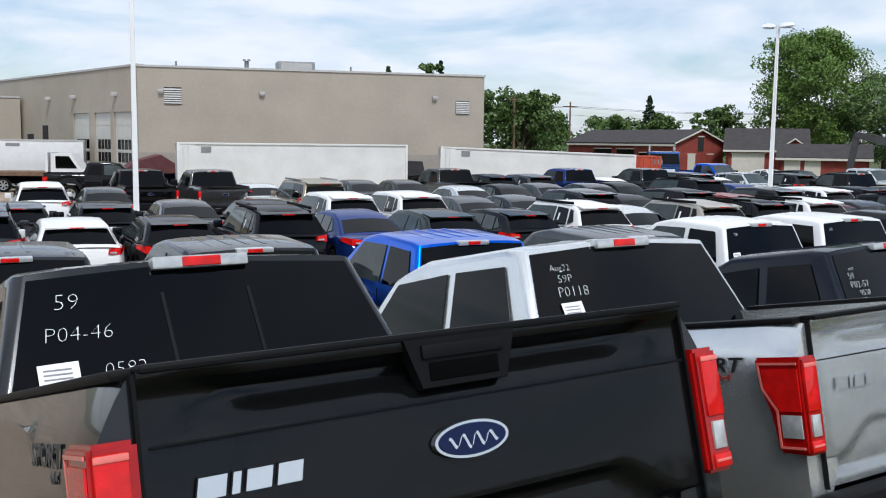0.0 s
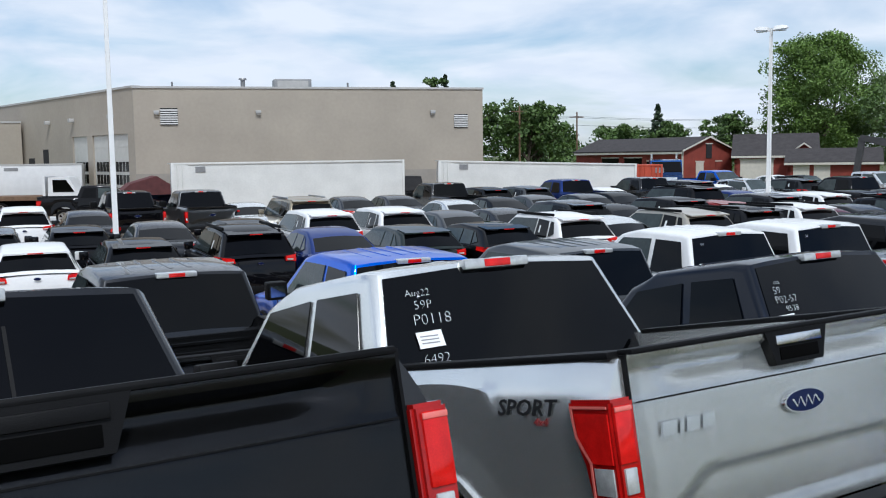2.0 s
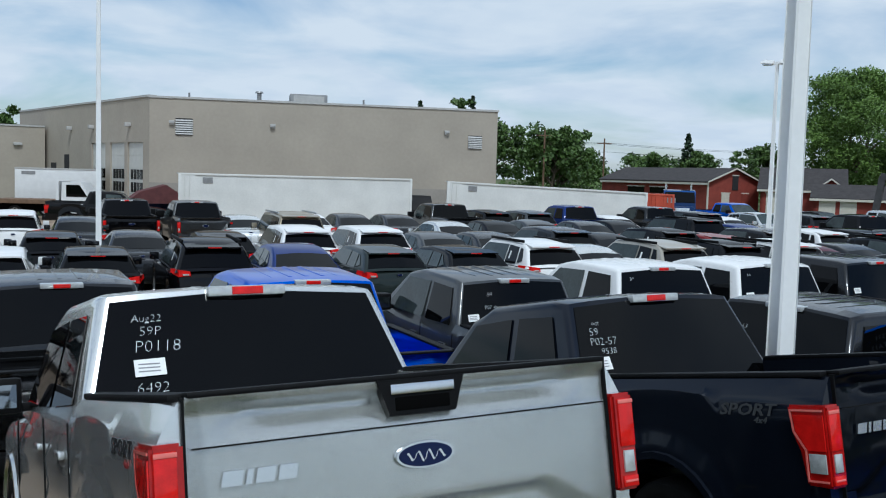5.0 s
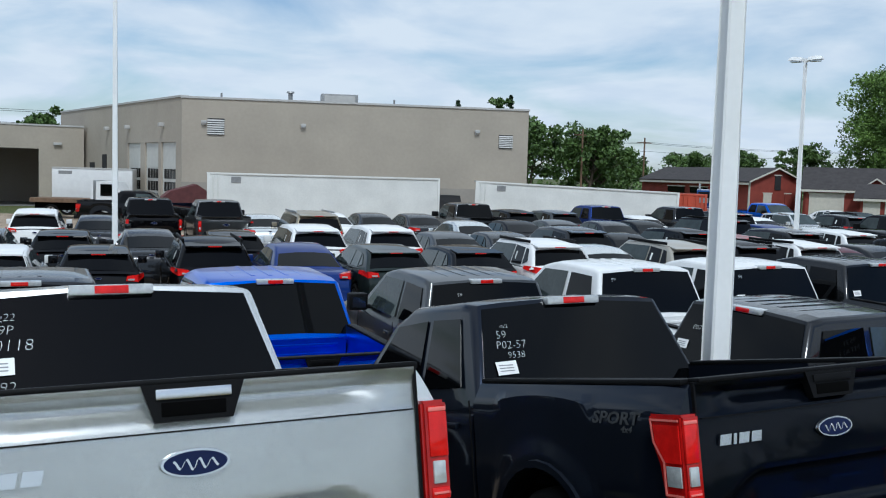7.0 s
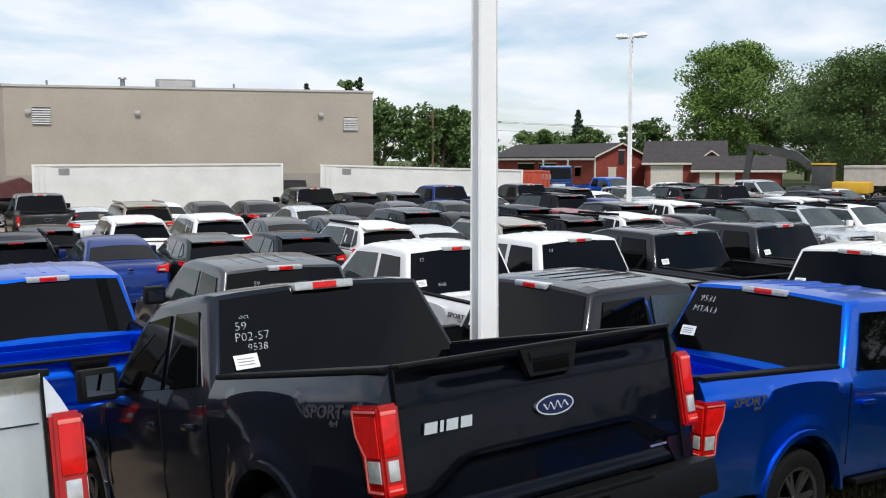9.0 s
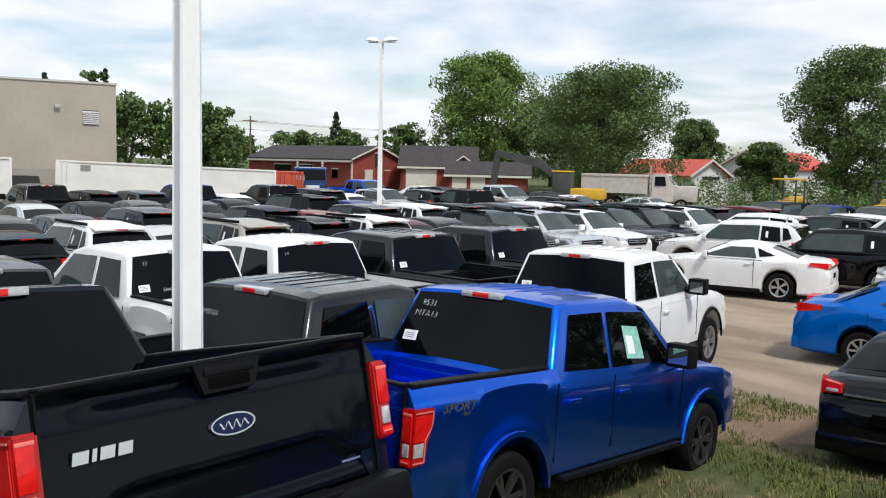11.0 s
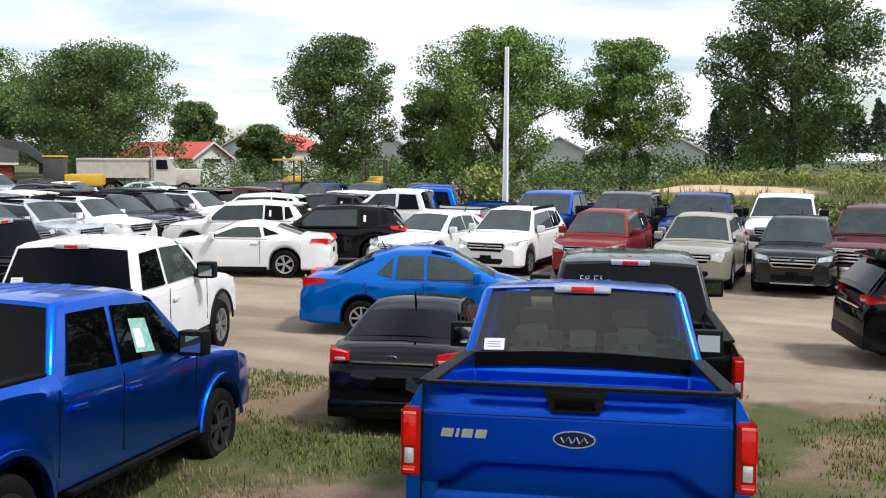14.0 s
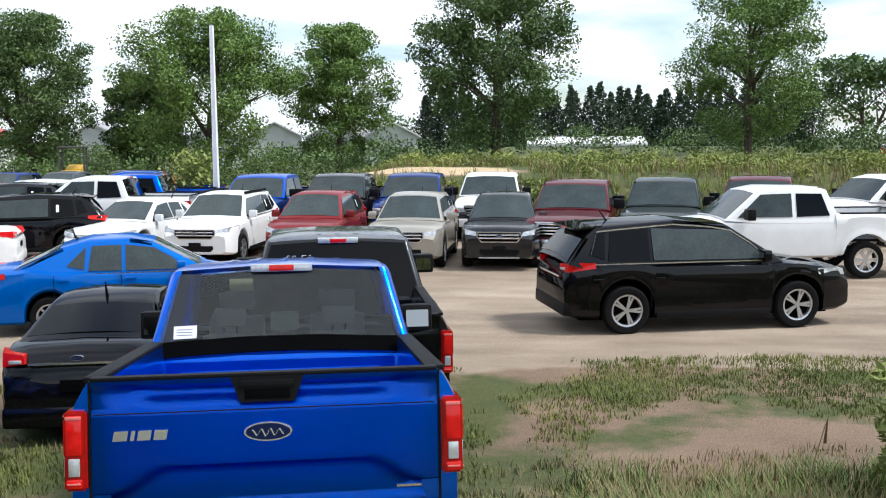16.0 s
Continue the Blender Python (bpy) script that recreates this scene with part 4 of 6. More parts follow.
# ---- ground ----
def ground_material():
    m = bpy.data.materials.new("ground")
    m.use_nodes = True
    n, l = m.node_tree.nodes, m.node_tree.links
    p = n["Principled BSDF"]
    p.inputs["Roughness"].default_value = 0.95
    co = n.new("ShaderNodeTexCoord")
    def nz(scale, detail=6, rough=.6):
        t = n.new("ShaderNodeTexNoise")
        t.inputs["Scale"].default_value, t.inputs["Detail"].default_value, t.inputs["Roughness"].default_value = scale, detail, rough
        l.new(co.outputs["Object"], t.inputs["Vector"])
        return t.outputs["Fac"]
    def ramp(src, a, b, ca, cb):
        r = n.new("ShaderNodeValToRGB")
        r.color_ramp.elements[0].position, r.color_ramp.elements[1].position = a, b
        r.color_ramp.elements[0].color, r.color_ramp.elements[1].color = (*ca, 1), (*cb, 1)
        l.new(src, r.inputs[0])
        return r.outputs["Color"]
    def mix(f, a, b):
        x = n.new("ShaderNodeMix"); x.data_type = "RGBA"
        l.new(f, x.inputs[0]); l.new(a, x.inputs[6]); l.new(b, x.inputs[7])
        return x.outputs[2]
    gravel = mix(nz(9, 8, .75), ramp(nz(.35), .35, .7, (.26, .20, .142), (.44, .36, .275)), ramp(nz(60, 3), .3, .75, (.17, .13, .095), (.54, .455, .36)))
    dirt = mix(nz(5, 8, .7), ramp(nz(.8), .3, .7, (.14, .085, .05), (.28, .19, .12)), ramp(nz(45, 3), .3, .7, (.08, .052, .032), (.32, .225, .15)))
    grass = mix(nz(3, 7, .7), ramp(nz(1.1), .35, .7, (.04, .068, .013), (.095, .10, .024)), ramp(nz(30, 4), .3, .75, (.025, .048, .008), (.14, .13, .04)))
    at = n.new("ShaderNodeAttribute"); at.attribute_name = "cover"
    sep = n.new("ShaderNodeSeparateColor")
    l.new(at.outputs["Color"], sep.inputs[0])
    def edge(src, noise_src, lo=.42, hi=.6):
        a = n.new("ShaderNodeMath"); a.operation = "MULTIPLY_ADD"; a.inputs[1].default_value = .9; 
        l.new(src, a.inputs[0])
        s = n.new("ShaderNodeMath"); s.operation = "MULTIPLY_ADD"; s.inputs[1].default_value = 1.3; s.inputs[2].default_value = -.6
        l.new(noise_src, s.inputs[0]); l.new(s.outputs[0], a.inputs[2])
        r = n.new("ShaderNodeMapRange"); r.inputs[1].default_value, r.inputs[2].default_value = lo, hi
        l.new(a.outputs[0], r.inputs[0])
        return r.outputs[0]
    mp = n.new("ShaderNodeMapping"); mp.inputs["Scale"].default_value = (.3, .9, 1); mp.inputs["Rotation"].default_value = (0, 0, radians(-12))
    l.new(co.outputs["Object"], mp.inputs["Vector"])
    tr = n.new("ShaderNodeTexNoise"); tr.inputs["Scale"].default_value = 1.3; tr.inputs["Detail"].default_value = 7
    l.new(mp.outputs[0], tr.inputs["Vector"])
    tracks = ramp(tr.outputs["Fac"], .36, .66, (.7, .66, .62), (1.12, 1.09, 1.05))
    mu = n.new("ShaderNodeMix"); mu.data_type = "RGBA"; mu.blend_type = "MULTIPLY"; mu.inputs[0].default_value = 1.0
    l.new(gravel, mu.inputs[6]); l.new(tracks, mu.inputs[7])
    gravel = mu.outputs[2]
    base = mix(edge(sep.outputs[1], nz(.55)), gravel, dirt)
    base = mix(edge(sep.outputs[0], nz(.75)), base, grass)
    base = mix(edge(sep.outputs[2], nz(.5)), base, ramp(nz(2.5), .3, .7, (.46, .33, .18), (.6, .46, .28)))
    l.new(base, p.inputs["Base Color"])
    bp = n.new("ShaderNodeBump"); bp.inputs["Strength"].default_value = .7; bp.inputs["Distance"].default_value = .04
    l.new(nz(28, 8, .75), bp.inputs["Height"]); l.new(bp.outputs[0], p.inputs["Normal"])
    return m


def axis(parts):
    out = []
    for a, b, s in parts:
        out += list(np.arange(a, b, s))
    return out + [parts[-1][1]]


def build_ground():
    xs = axis([(-1800, -400, 350), (-400, -120, 70), (-120, -30, 10), (-30, -14, 2), (-14, 12, .4), (12, 40, 4), (40, 200, 40), (200, 1800, 400)])
    ys = axis([(-1200, -200, 250), (-200, -40, 40), (-40, -12, 4), (-12, 22, .4), (22, 44, 1.0), (44, 120, 8), (120, 400, 70), (400, 2400, 500)])
    verts = [(x, y, land(x, y)) for y in ys for x in xs]
    nx = len(xs)
    faces = [(j * nx + i, j * nx + i + 1, (j + 1) * nx + i + 1, (j + 1) * nx + i) for j in range(len(ys) - 1) for i in range(nx - 1)]
    me = bpy.data.meshes.new("ground")
    me.from_pydata(verts, [], faces)
    me.polygons.foreach_set("use_smooth", [True] * len(me.polygons))
    at = me.color_attributes.new("cover", "FLOAT_COLOR", "POINT")
    col = []
    for x, y, z in verts:
        lane = (12.0 + .22 * (x + 8)) if x > -9 else 12.0
        near = 1 - smooth01((y - (lane - 1.2)) / 2.2)
        left = smooth01((x + 11.0) / 4.0) if y < 14 else 0
        g = near * left * (.66 if x < -1 else .55)
        for px, py, rx, ry in ((1.9, 9.6, 1.7, 1.5), (5.6, 9.9, 1.8, 1.0), (-4.2, 7.4, 1.3, 1.0), (-3.6, 4.6, 1.0, 1.2), (-7.3, 11.3, 1.0, 1.3)):
            g *= 1 - .75 * math.exp(-(((x - px) / rx) ** 2 + ((y - py) / ry) ** 2))
        d = near * left
        if y > 31 and x > -14:
            g = max(g, smooth01((y - 30.5) / 2.0)); d = max(d, smooth01((y - 30) / 2))
        if 38.5 < y < 44 and -14 < x < -1.5 + .4 * (y - 41):
            g = 0.0
        if y > 60 or x < -62:
            g = 1.0
        if x > 12 and y < 14:
            g = 1.0
        if y < -9:
            g = max(g, left)
        sand = math.exp(-(((x + 6.5) / 4.8) ** 4 + ((y - 43.0) / 4.5) ** 4))
        col += [g, d, sand, 1]
    at.data.foreach_set("color", col)
    me.materials.append(ground_material())
    tagged(new("ground", me), "gravel lot with patchy grass and bare dirt", "ground", kind="structure")


build_ground()

# ---- dealership building ----
STUCCO = mat("stucco", (0.38, 0.335, 0.275), 0.9, vary=0.10, scale=0.35, bump=0.25, bump_scale=30)
STUCCO_D = mat("stucco_band", (0.30, 0.275, 0.24), 0.9, vary=0.12, scale=0.5, bump=0.25, bump_scale=30)
TRIMGREY = mat("trim_grey", (0.45, 0.44, 0.42), 0.6, vary=0.1)
DOORWHITE = mat("door_white", (0.55, 0.54, 0.5), 0.5, vary=0.06)
METALGREY = mat("metal_grey", (0.3, 0.3, 0.3), 0.5, 0.6, vary=0.15)
DARKOPEN = mat("dark_opening", (0.02, 0.02, 0.022), 0.8, vary=0.2)
WHITEPAINT = mat("white_paint", (0.86, 0.86, 0.84), 0.45, vary=0.05, scale=1.2)


def frame_of(a, b):
    """A frame with x along the wall from a to b, y out of the wall to its right-hand side, z up."""
    a, b = Vector((*a, 0)), Vector((*b, 0))
    u = (b - a).normalized()
    v = Vector((u.y, -u.x, 0))
    m = Matrix(((u.x, v.x, 0, a.x), (u.y, v.y, 0, a.y), (0, 0, 1, 0), (0, 0, 0, 1)))
    return m, (b - a).length


def placed(ob, m):
    ob.matrix_basis = m
    return ob


def holder(name, m, label, category, kind="", group=""):
    e = bpy.data.objects.new(name, None)
    scene.collection.objects.link(e)
    e.matrix_basis = m
    return tagged(e, label, category, group, kind)


CORNER, RIGHT, LEFT = (-59.7, -1.6), (-57.6, 19.6), (-84.6, -11.4)
m_f, len_f = frame_of(CORNER, RIGHT)
house = holder("dealership_building", m_f, "long beige stucco service building with flat roof", "building")
part("front_wall", box_bm(0, -.4, -.1, len_f, 0, 7.35, 0), STUCCO, house)
part("base_band", box_bm(-.01, 0, -.1, len_f + .01, .05, 2.35), STUCCO_D, house)
part("parapet_cap", box_bm(-.05, -.45, 7.35, len_f + .06, .06, 7.47), TRIMGREY, house)
part("end_wall", box_bm(len_f - .4, -26, -.1, len_f, -.4, 7.35), STUCCO, house)
part("roof", box_bm(.2, -26, 7.0, len_f - .4, -.4, 7.1), METALGREY, house)
for x0, x1, z0, z1 in ((1.5, 2.5, 5.2, 6.2), (19.4, 20.3, 4.95, 5.8)):
    v = part("vent", box_bm(x0, .0, z0, x1, .03, z1), DARKOPEN, house, "louvred wall vent")
    for k in range(7):
        zz = z0 + .04 + (z1 - z0 - .08) * k / 7
        part("louvre", slab_bm([(x0, .03, zz + .09), (x1, .03, zz + .09), (x1, .085, zz), (x0, .085, zz)], .012), TRIMGREY, v)
for x in (1.3, 7.2, 18.0):
    w = part("wall_light", box_bm(x - .16, 0, 5.9, x + .16, .2, 6.05, .03), TRIMGREY, house)
    part("lamp_glass", slab_bm([(x - .14, .2, 5.9), (x + .14, .2, 5.9), (x + .14, .03, 5.78), (x - .14, .03, 5.78)], .02), LAMPGLASS, w)
hv = part("rooftop_unit", box_bm(8.3, -3.2, 7.1, 10.6, -1.4, 8.05, .03), METALGREY, house, "grey rooftop air unit")
part("unit_grille", box_bm(8.5, -1.4, 7.3, 10.4, -1.37, 7.95), TRIMGREY, hv)
fl = part("flue", cyl_bm((6.4, -1.6, 7.0), (6.4, -1.6, 8.0), .14), METALGREY, house)
part("flue_cap", cyl_bm((6.4, -1.6, 8.0), (6.4, -1.6, 8.1), .26, .22), METALGREY, fl)
for x in (2.2, 12.9):
    part("vent_pipe", cyl_bm((x, -1.6, 7.0), (x, -1.6, 7.85), .06), METALGREY, house)
part("wall_seam", box_bm(-.012, .002, 2.35, .012, .012, 7.35), STUCCO_D, house)
# side wall, with the overhead doors
m_s, len_s = frame_of(LEFT, CORNER)
m_loc = m_f.inverted() @ m_s
def onside(ob):
    ob.matrix_basis = m_loc
    return ob
def side_part(name, bm, material, label=""):
    bm.transform(m_loc)
    return part(name, bm, material, house, label)
doors = [(len_s - 2.2, 1.25), (len_s - 5.2, 1.25), (len_s - 8.6, 1.3)]
cuts = sorted((c - w, c + w) for c, w in doors)
x = 0.0
for a, b in cuts + [(len_s - .02, len_s)]:
    side_part("side_wall", box_bm(x, -.4, -.1, a, 0, 7.4), STUCCO)
    if b < len_s - .01:
        side_part("door_head", box_bm(a, -.4, 4.75, b, 0, 7.4), STUCCO)
    x = b
side_part("parapet_cap", box_bm(0, -.45, 7.4, len_s, .06, 7.52), TRIMGREY)
for c, w in doors:
    d = side_part("overhead_door", box_bm(c - w, -.2, 0, c + w, -.15, 4.75), DOORWHITE, "white sectional overhead door")
    for k in range(6):
        bm = box_bm(c - w, -.15, .0 + .79 * k, c + w, -.12, .77 + .79 * k)
        bm.transform(m_loc)
        part("door_panel", bm, DOORWHITE, d)
    for i in range(4):
        for j in range(3):
            bm = box_bm(c - w * .8 + .4 * w * i + .05, -.12, .9 + .79 * j, c - w * .8 + .4 * w * (i + 1) - .05, -.105, 1.5 + .79 * j)
            bm.transform(m_loc)
            part("pane", bm, GLASS, d)
for xx, z0, z1, w in ((len_s - 15, 2.0, 4.0, .5), (len_s - 18, 1.6, 3.4, .6), (len_s - 21.5, 1.8, 3.6, .5)):
    side_part("window", box_bm(xx - w, 0, z0, xx + w, .04, z1), DARKOPEN)
for xx in (len_s - 3, len_s - 9.5, len_s - 14):
    side_part("wall_light", box_bm(xx - .15, 0, 5.7, xx + .15, .35, 5.95, .04), TRIMGREY)
# lower wing with open bays
m_w, len_w = frame_of((-75.0, -21.0), (-77.6, -8.9))
wing = holder("service_wing", m_w, "lower beige wing with open drive-through bays", "building")
for a, b in ((0, 2.2), (5.2, 6.0), (9.2, len_w)):
    part("wall", box_bm(a, -.4, -.1, b, 0, 6.0), STUCCO, wing)
for a, b in ((2.2, 5.2), (6.0, 9.2)):
    part("bay_head", box_bm(a, -.4, 4.3, b, 0, 6.0), STUCCO, wing)
part("parapet_cap", box_bm(-.05, -.45, 6.0, len_w, .05, 6.12), TRIMGREY, wing)
part("roof", box_bm(0, -9, 5.4, len_w, -.4, 5.5), METALGREY, wing)
part("back_wall", box_bm(0, -9.3, -.1, len_w, -9, 5.9), STUCCO, wing)
for x in (0, len_w - .3):
    part("end_wall", box_bm(x, -9, -.1, x + .3, -.4, 5.9), STUCCO, wing)
part("bay_floor", box_bm(.3, -9, -.1, len_w - .3, -.4, .03), METALGREY, wing)
part("canopy_lamp", box_bm(10.2, 0, 4.6, 10.8, .2, 4.8, .03), TRIMGREY, wing)

# ---- containers, box truck ----
CONT = mat("container_white", (0.66, 0.66, 0.63), 0.55, vary=0.10, scale=0.8)
CONT_R = mat("container_red", (0.42, 0.06, 0.025), 0.6, vary=0.2, scale=1.0)
RUST = mat("rust", (0.2, 0.1, 0.05), 0.9, vary=0.4, scale=3)


def container(a, b, height, base, material, depth, label, corrugated=False):
    m, ln = frame_of(a, b)
    c = holder("shipping_container", m, label, "container", group="storage boxes by the building")
    part("side", box_bm(.12, -depth, base + .12, ln - .1, -.02, base + height - .1), material, c)
    if corrugated:
        n = int(ln / .28)
        for k in range(n):
            part("rib", box_bm(.15 + k * .28, -.02, base + .15, .29 + k * .28, .015, base + height - .12), material, c)
    part("top_rail", box_bm(0, -.12, base + height - .1, ln, .03, base + height, .01), material, c)
    part("bottom_rail", box_bm(0, -.12, base, ln, .03, base + .14, .01), METALGREY, c)
    for x0, x1 in ((0, .14), (ln - .12, ln)):
        part("corner_post", box_bm(x0, -.14, base, x1, .035, base + height, .01), material, c)
    for x in (.3, .55):
        part("lock_bar", cyl_bm((x, .04, base + .15), (x, .04, base + height - .15), .02, seg=8), material, c)
        part("bar_keeper", box_bm(x - .05, .0, base + .9, x + .05, .05, base + 1.0), METALGREY, c)
    part("door_panel", box_bm(.1, -.02, base + .1, .85, .012, base + height - .1), material, c)
    part("roof", box_bm(0, -depth, base + height - .06, ln, -.12, base + height - .01), material, c)
    part("label_plate", box_bm(1.2, -.02, base + height - .5, 1.7, .01, base + height - .2), METALGREY, c)
    return c


container((-50.5, -.25), (-50.5, 12.05), 2.95, .05, CONT, 2.4, "long white storage trailer with stained panels")
tr = container((-51.77, 14.39), (-48.92, 25.56), 2.58, .34, CONT, 2.4, "long white storage trailer with hinged doors")
tr.matrix_basis = tr.matrix_basis @ pose(0, 0, 0, 0, 1.75, 0)
container((-49.6, 25.95), (-49.1, 27.5), 2.5, 0, CONT_R, 2.4, "small red corrugated container", True)
CABW = mat("truck_white", (0.7, 0.7, 0.69), 0.4, vary=0.06)
m, ln = frame_of((-64.6, -9.5), (-64.3, -4.65))
bt = holder("box_truck", m, "white box truck with flatbed parked by the building", "truck")
part("cargo_box", box_bm(0, -2.4, 1.05, ln, 0, 3.0, .05), CABW, bt)
part("top_rail", box_bm(0, -.05, 2.94, ln, .03, 3.03), TRIMGREY, bt)
part("sign_panel", box_bm(.4, 0, 2.6, 1.2, .012, 2.8), METALGREY, bt)
part("chassis", box_bm(.4, -2.1, .5, ln - .2, -.3, 1.05), DARKIN, bt)
for x in (.9, 1.8, 4.2):
    wheel_on(bt, x, -.1, .48, .3, ALLOY, 6)
for o in bt.children:
    if o.name.startswith("wheel"):
        o.matrix_basis = pose(o.location[0], -.12, .48, 0, 0, 90)
m, ln = frame_of((-60.5, -10.2), (-59.2, -4.6))
fb = holder("flatbed_truck", m, "white cab truck with brown wooden flatbed", "truck")
WOODB = mat("weathered_wood", (0.16, 0.10, 0.06), 0.85, vary=0.3, scale=4)
part("flatbed", box_bm(0, -2.2, .95, 3.6, 0, 1.2, .02), WOODB, fb)
part("headboard", box_bm(3.55, -2.2, 1.2, 3.7, 0, 2.3), CABW, fb)
part("cab", loft_bm([[(3.8, y, .7), (6.2, y, .7), (6.15, y, 1.25), (5.5, y, 1.35), (4.95, y, 2.25), (3.85, y, 2.25)] for y in (-2.0, -.1)]), CABW, fb)
part("side_window", slab_bm([(4.1, -.095, 1.4), (5.3, -.095, 1.4), (4.85, -.095, 2.1), (4.1, -.095, 2.1)], -.012), GLASS, fb)
part("chassis", box_bm(.2, -1.9, .5, 5.9, -.3, .95), DARKIN, fb)
for x in (1.2, 5.3):
    w = wheel_on(fb, x, -.2, .42, .25, ALLOY, 6)
    w.matrix_basis = pose(x, -.2, .42, 0, 0, 90)
TARP = mat("blue_tarp", (0.03, 0.05, 0.12), 0.6, vary=0.3, scale=2)
dp = holder("covered_dumpster", pose(-55.5, -1.2, 0, 0, 0, 95), "dark dumpster with blue and rust-red cover", "dumpster")
part("bin", loft_bm([[(-1.6, -.9, .1), (1.6, -.9, .1), (1.8, .9, 1.2), (-1.8, .9, 1.2)], [(-1.6, .9, .1), (1.6, .9, .1), (1.8, 1.0, 1.3), (-1.8, -1.0, 1.3)]]), TARP, dp)
part("cover", loft_bm([[(-1.8, y, 1.25), (-1.0, y, 1.9), (.4, y, 2.3), (1.9, y, 1.3)] for y in (-1, 1)]), mat("dull_red_cover", (.10, .03, .03), .8, vary=.3), dp)
db = holder("dark_enclosure", pose(-55.3, 13.4, 0, 0, 0, 95), "dark fabric-covered bin between the trailers", "bin")
part("bin", box_bm(-.9, -.8, 0, .9, .8, 2.0, .1), DARKOPEN, db)
part("flap", slab_bm([(-.9, -.82, 2.0), (.9, -.82, 2.0), (1.0, -1.0, 1.2), (-.9, -.9, 1.1)], .02), DARKOPEN, db)


m, ln = frame_of((-51.6, 28.2), (-50.6, 30.0))
st = holder("tractor_truck", m, "blue tractor truck with bright grille beside the red container", "truck")
TRUCKBLUE = paint("truck_blue", (0.006, 0.03, 0.11), 0.3)
part("cab", loft_bm([[(.0, y, 1.0), (ln, y, 1.0), (ln - .08, y, z), (.08, y, z)] for y, z in ((-2.6, 2.75), (-.9, 2.7), (-.45, 1.95))]), TRUCKBLUE, st)
part("windscreen", slab_bm([(.15, -.86, 2.6), (ln - .15, -.86, 2.6), (ln - .12, -.45, 1.98), (.12, -.45, 1.98)], .03), GLASS, st)
part("bonnet", box_bm(.2, -.5, .8, ln - .2, 1.1, 1.8, .15), TRUCKBLUE, st)
part("grille", box_bm(.5, 1.08, .8, ln - .5, 1.14, 1.7, .03), CHROME, st)
part("front_bumper", box_bm(.0, .95, .4, ln, 1.25, .75, .05), CHROME, st)
for x in (.25, ln - .25):
    part("headlight", box_bm(x - .15, 1.0, .95, x + .15, 1.12, 1.2, .03), LAMPGLASS, st)
    part("exhaust", cyl_bm((x, -2.75, .8), (x, -2.75, 3.1), .08), CHROME, st)
    for yw in (-2.4, .5):
        wheel_on(st, x, yw, .48, .28, ALLOY, 6)

# ---- light poles ----
def light_pole(x, y, height, r, head=True, tilt=0.0, base_h=.75):
    p = holder("light_pole", pose(x, y, land(x, y), tilt, 0, 0), "tall white square steel light pole", "light pole", group="lot light poles")
    bm = bmesh.new()
    rings = []
    for z, q in ((0, r), (height, r * .62)):
        c = q * .18
        rings.append([(sx * q - (sx * c if k else 0), sy * q - (0 if k else sy * c), z) for sx, sy, o in ((1, 1, (1, 0)), (-1, 1, (0, 1)), (-1, -1, (1, 0)), (1, -1, (0, 1))) for k in o])
    part("shaft", loft_bm(rings), WHITEPAINT, p)
    part("footing", cyl_bm((0, 0, -.2), (0, 0, base_h), .3, .3, 20), mat("concrete", (.42, .41, .39), .9, vary=.15, scale=3, bump=.2), p)
    part("base_plate", box_bm(-r * 1.9, -r * 1.9, base_h, r * 1.9, r * 1.9, base_h + .05, .01), WHITEPAINT, p)
    if head:
        part("cross_arm", box_bm(-.3, -.03, height - .12, .3, .03, height - .06), WHITEPAINT, p)
        for sx in (-1, 1):
            h = part("lamp_head", loft_bm([[(sx * .12, -.15, height - .08), (sx * .12, .15, height - .08), (sx * .12, .11, height + .05), (sx * .12, -.11, height + .05)], [(sx * .45, -.19, height - .06), (sx * .45, .19, height - .06), (sx * .43, .14, height + .09), (sx * .43, -.14, height + .09)], [(sx * .64, -.12, height - .04), (sx * .64, .12, height - .04), (sx * .61, .08, height + .05), (sx * .61, -.08, height + .05)]]), WHITEPAINT, p)
            part("lamp_glass", box_bm(sx * .2, -.12, height - .12, sx * .55, .12, height - .06), LAMPGLASS, h)
    return p


light_pole(-30.45, -3.26, 9.6, .085, base_h=.75)
light_pole(-31.9, 21.3, 7.95, .085).rotation_euler = (0, 0, radians(35))
light_pole(-6.87, 2.94, 9.2, .093, base_h=.5)
light_pole(-12.22, 33.3, 6.95, .10, head=False, base_h=.4)

# ---- red barn and sheds ----
BARN = mat("barn_red", (0.24, 0.045, 0.03), 0.85, vary=0.18, scale=1.2)
SHING = mat("dark_shingles", (0.045, 0.04, 0.04), 0.95, vary=0.25, scale=2, bump=.3)
CREAM = mat("cream_paint", (0.62, 0.58, 0.5), 0.6, vary=0.08)


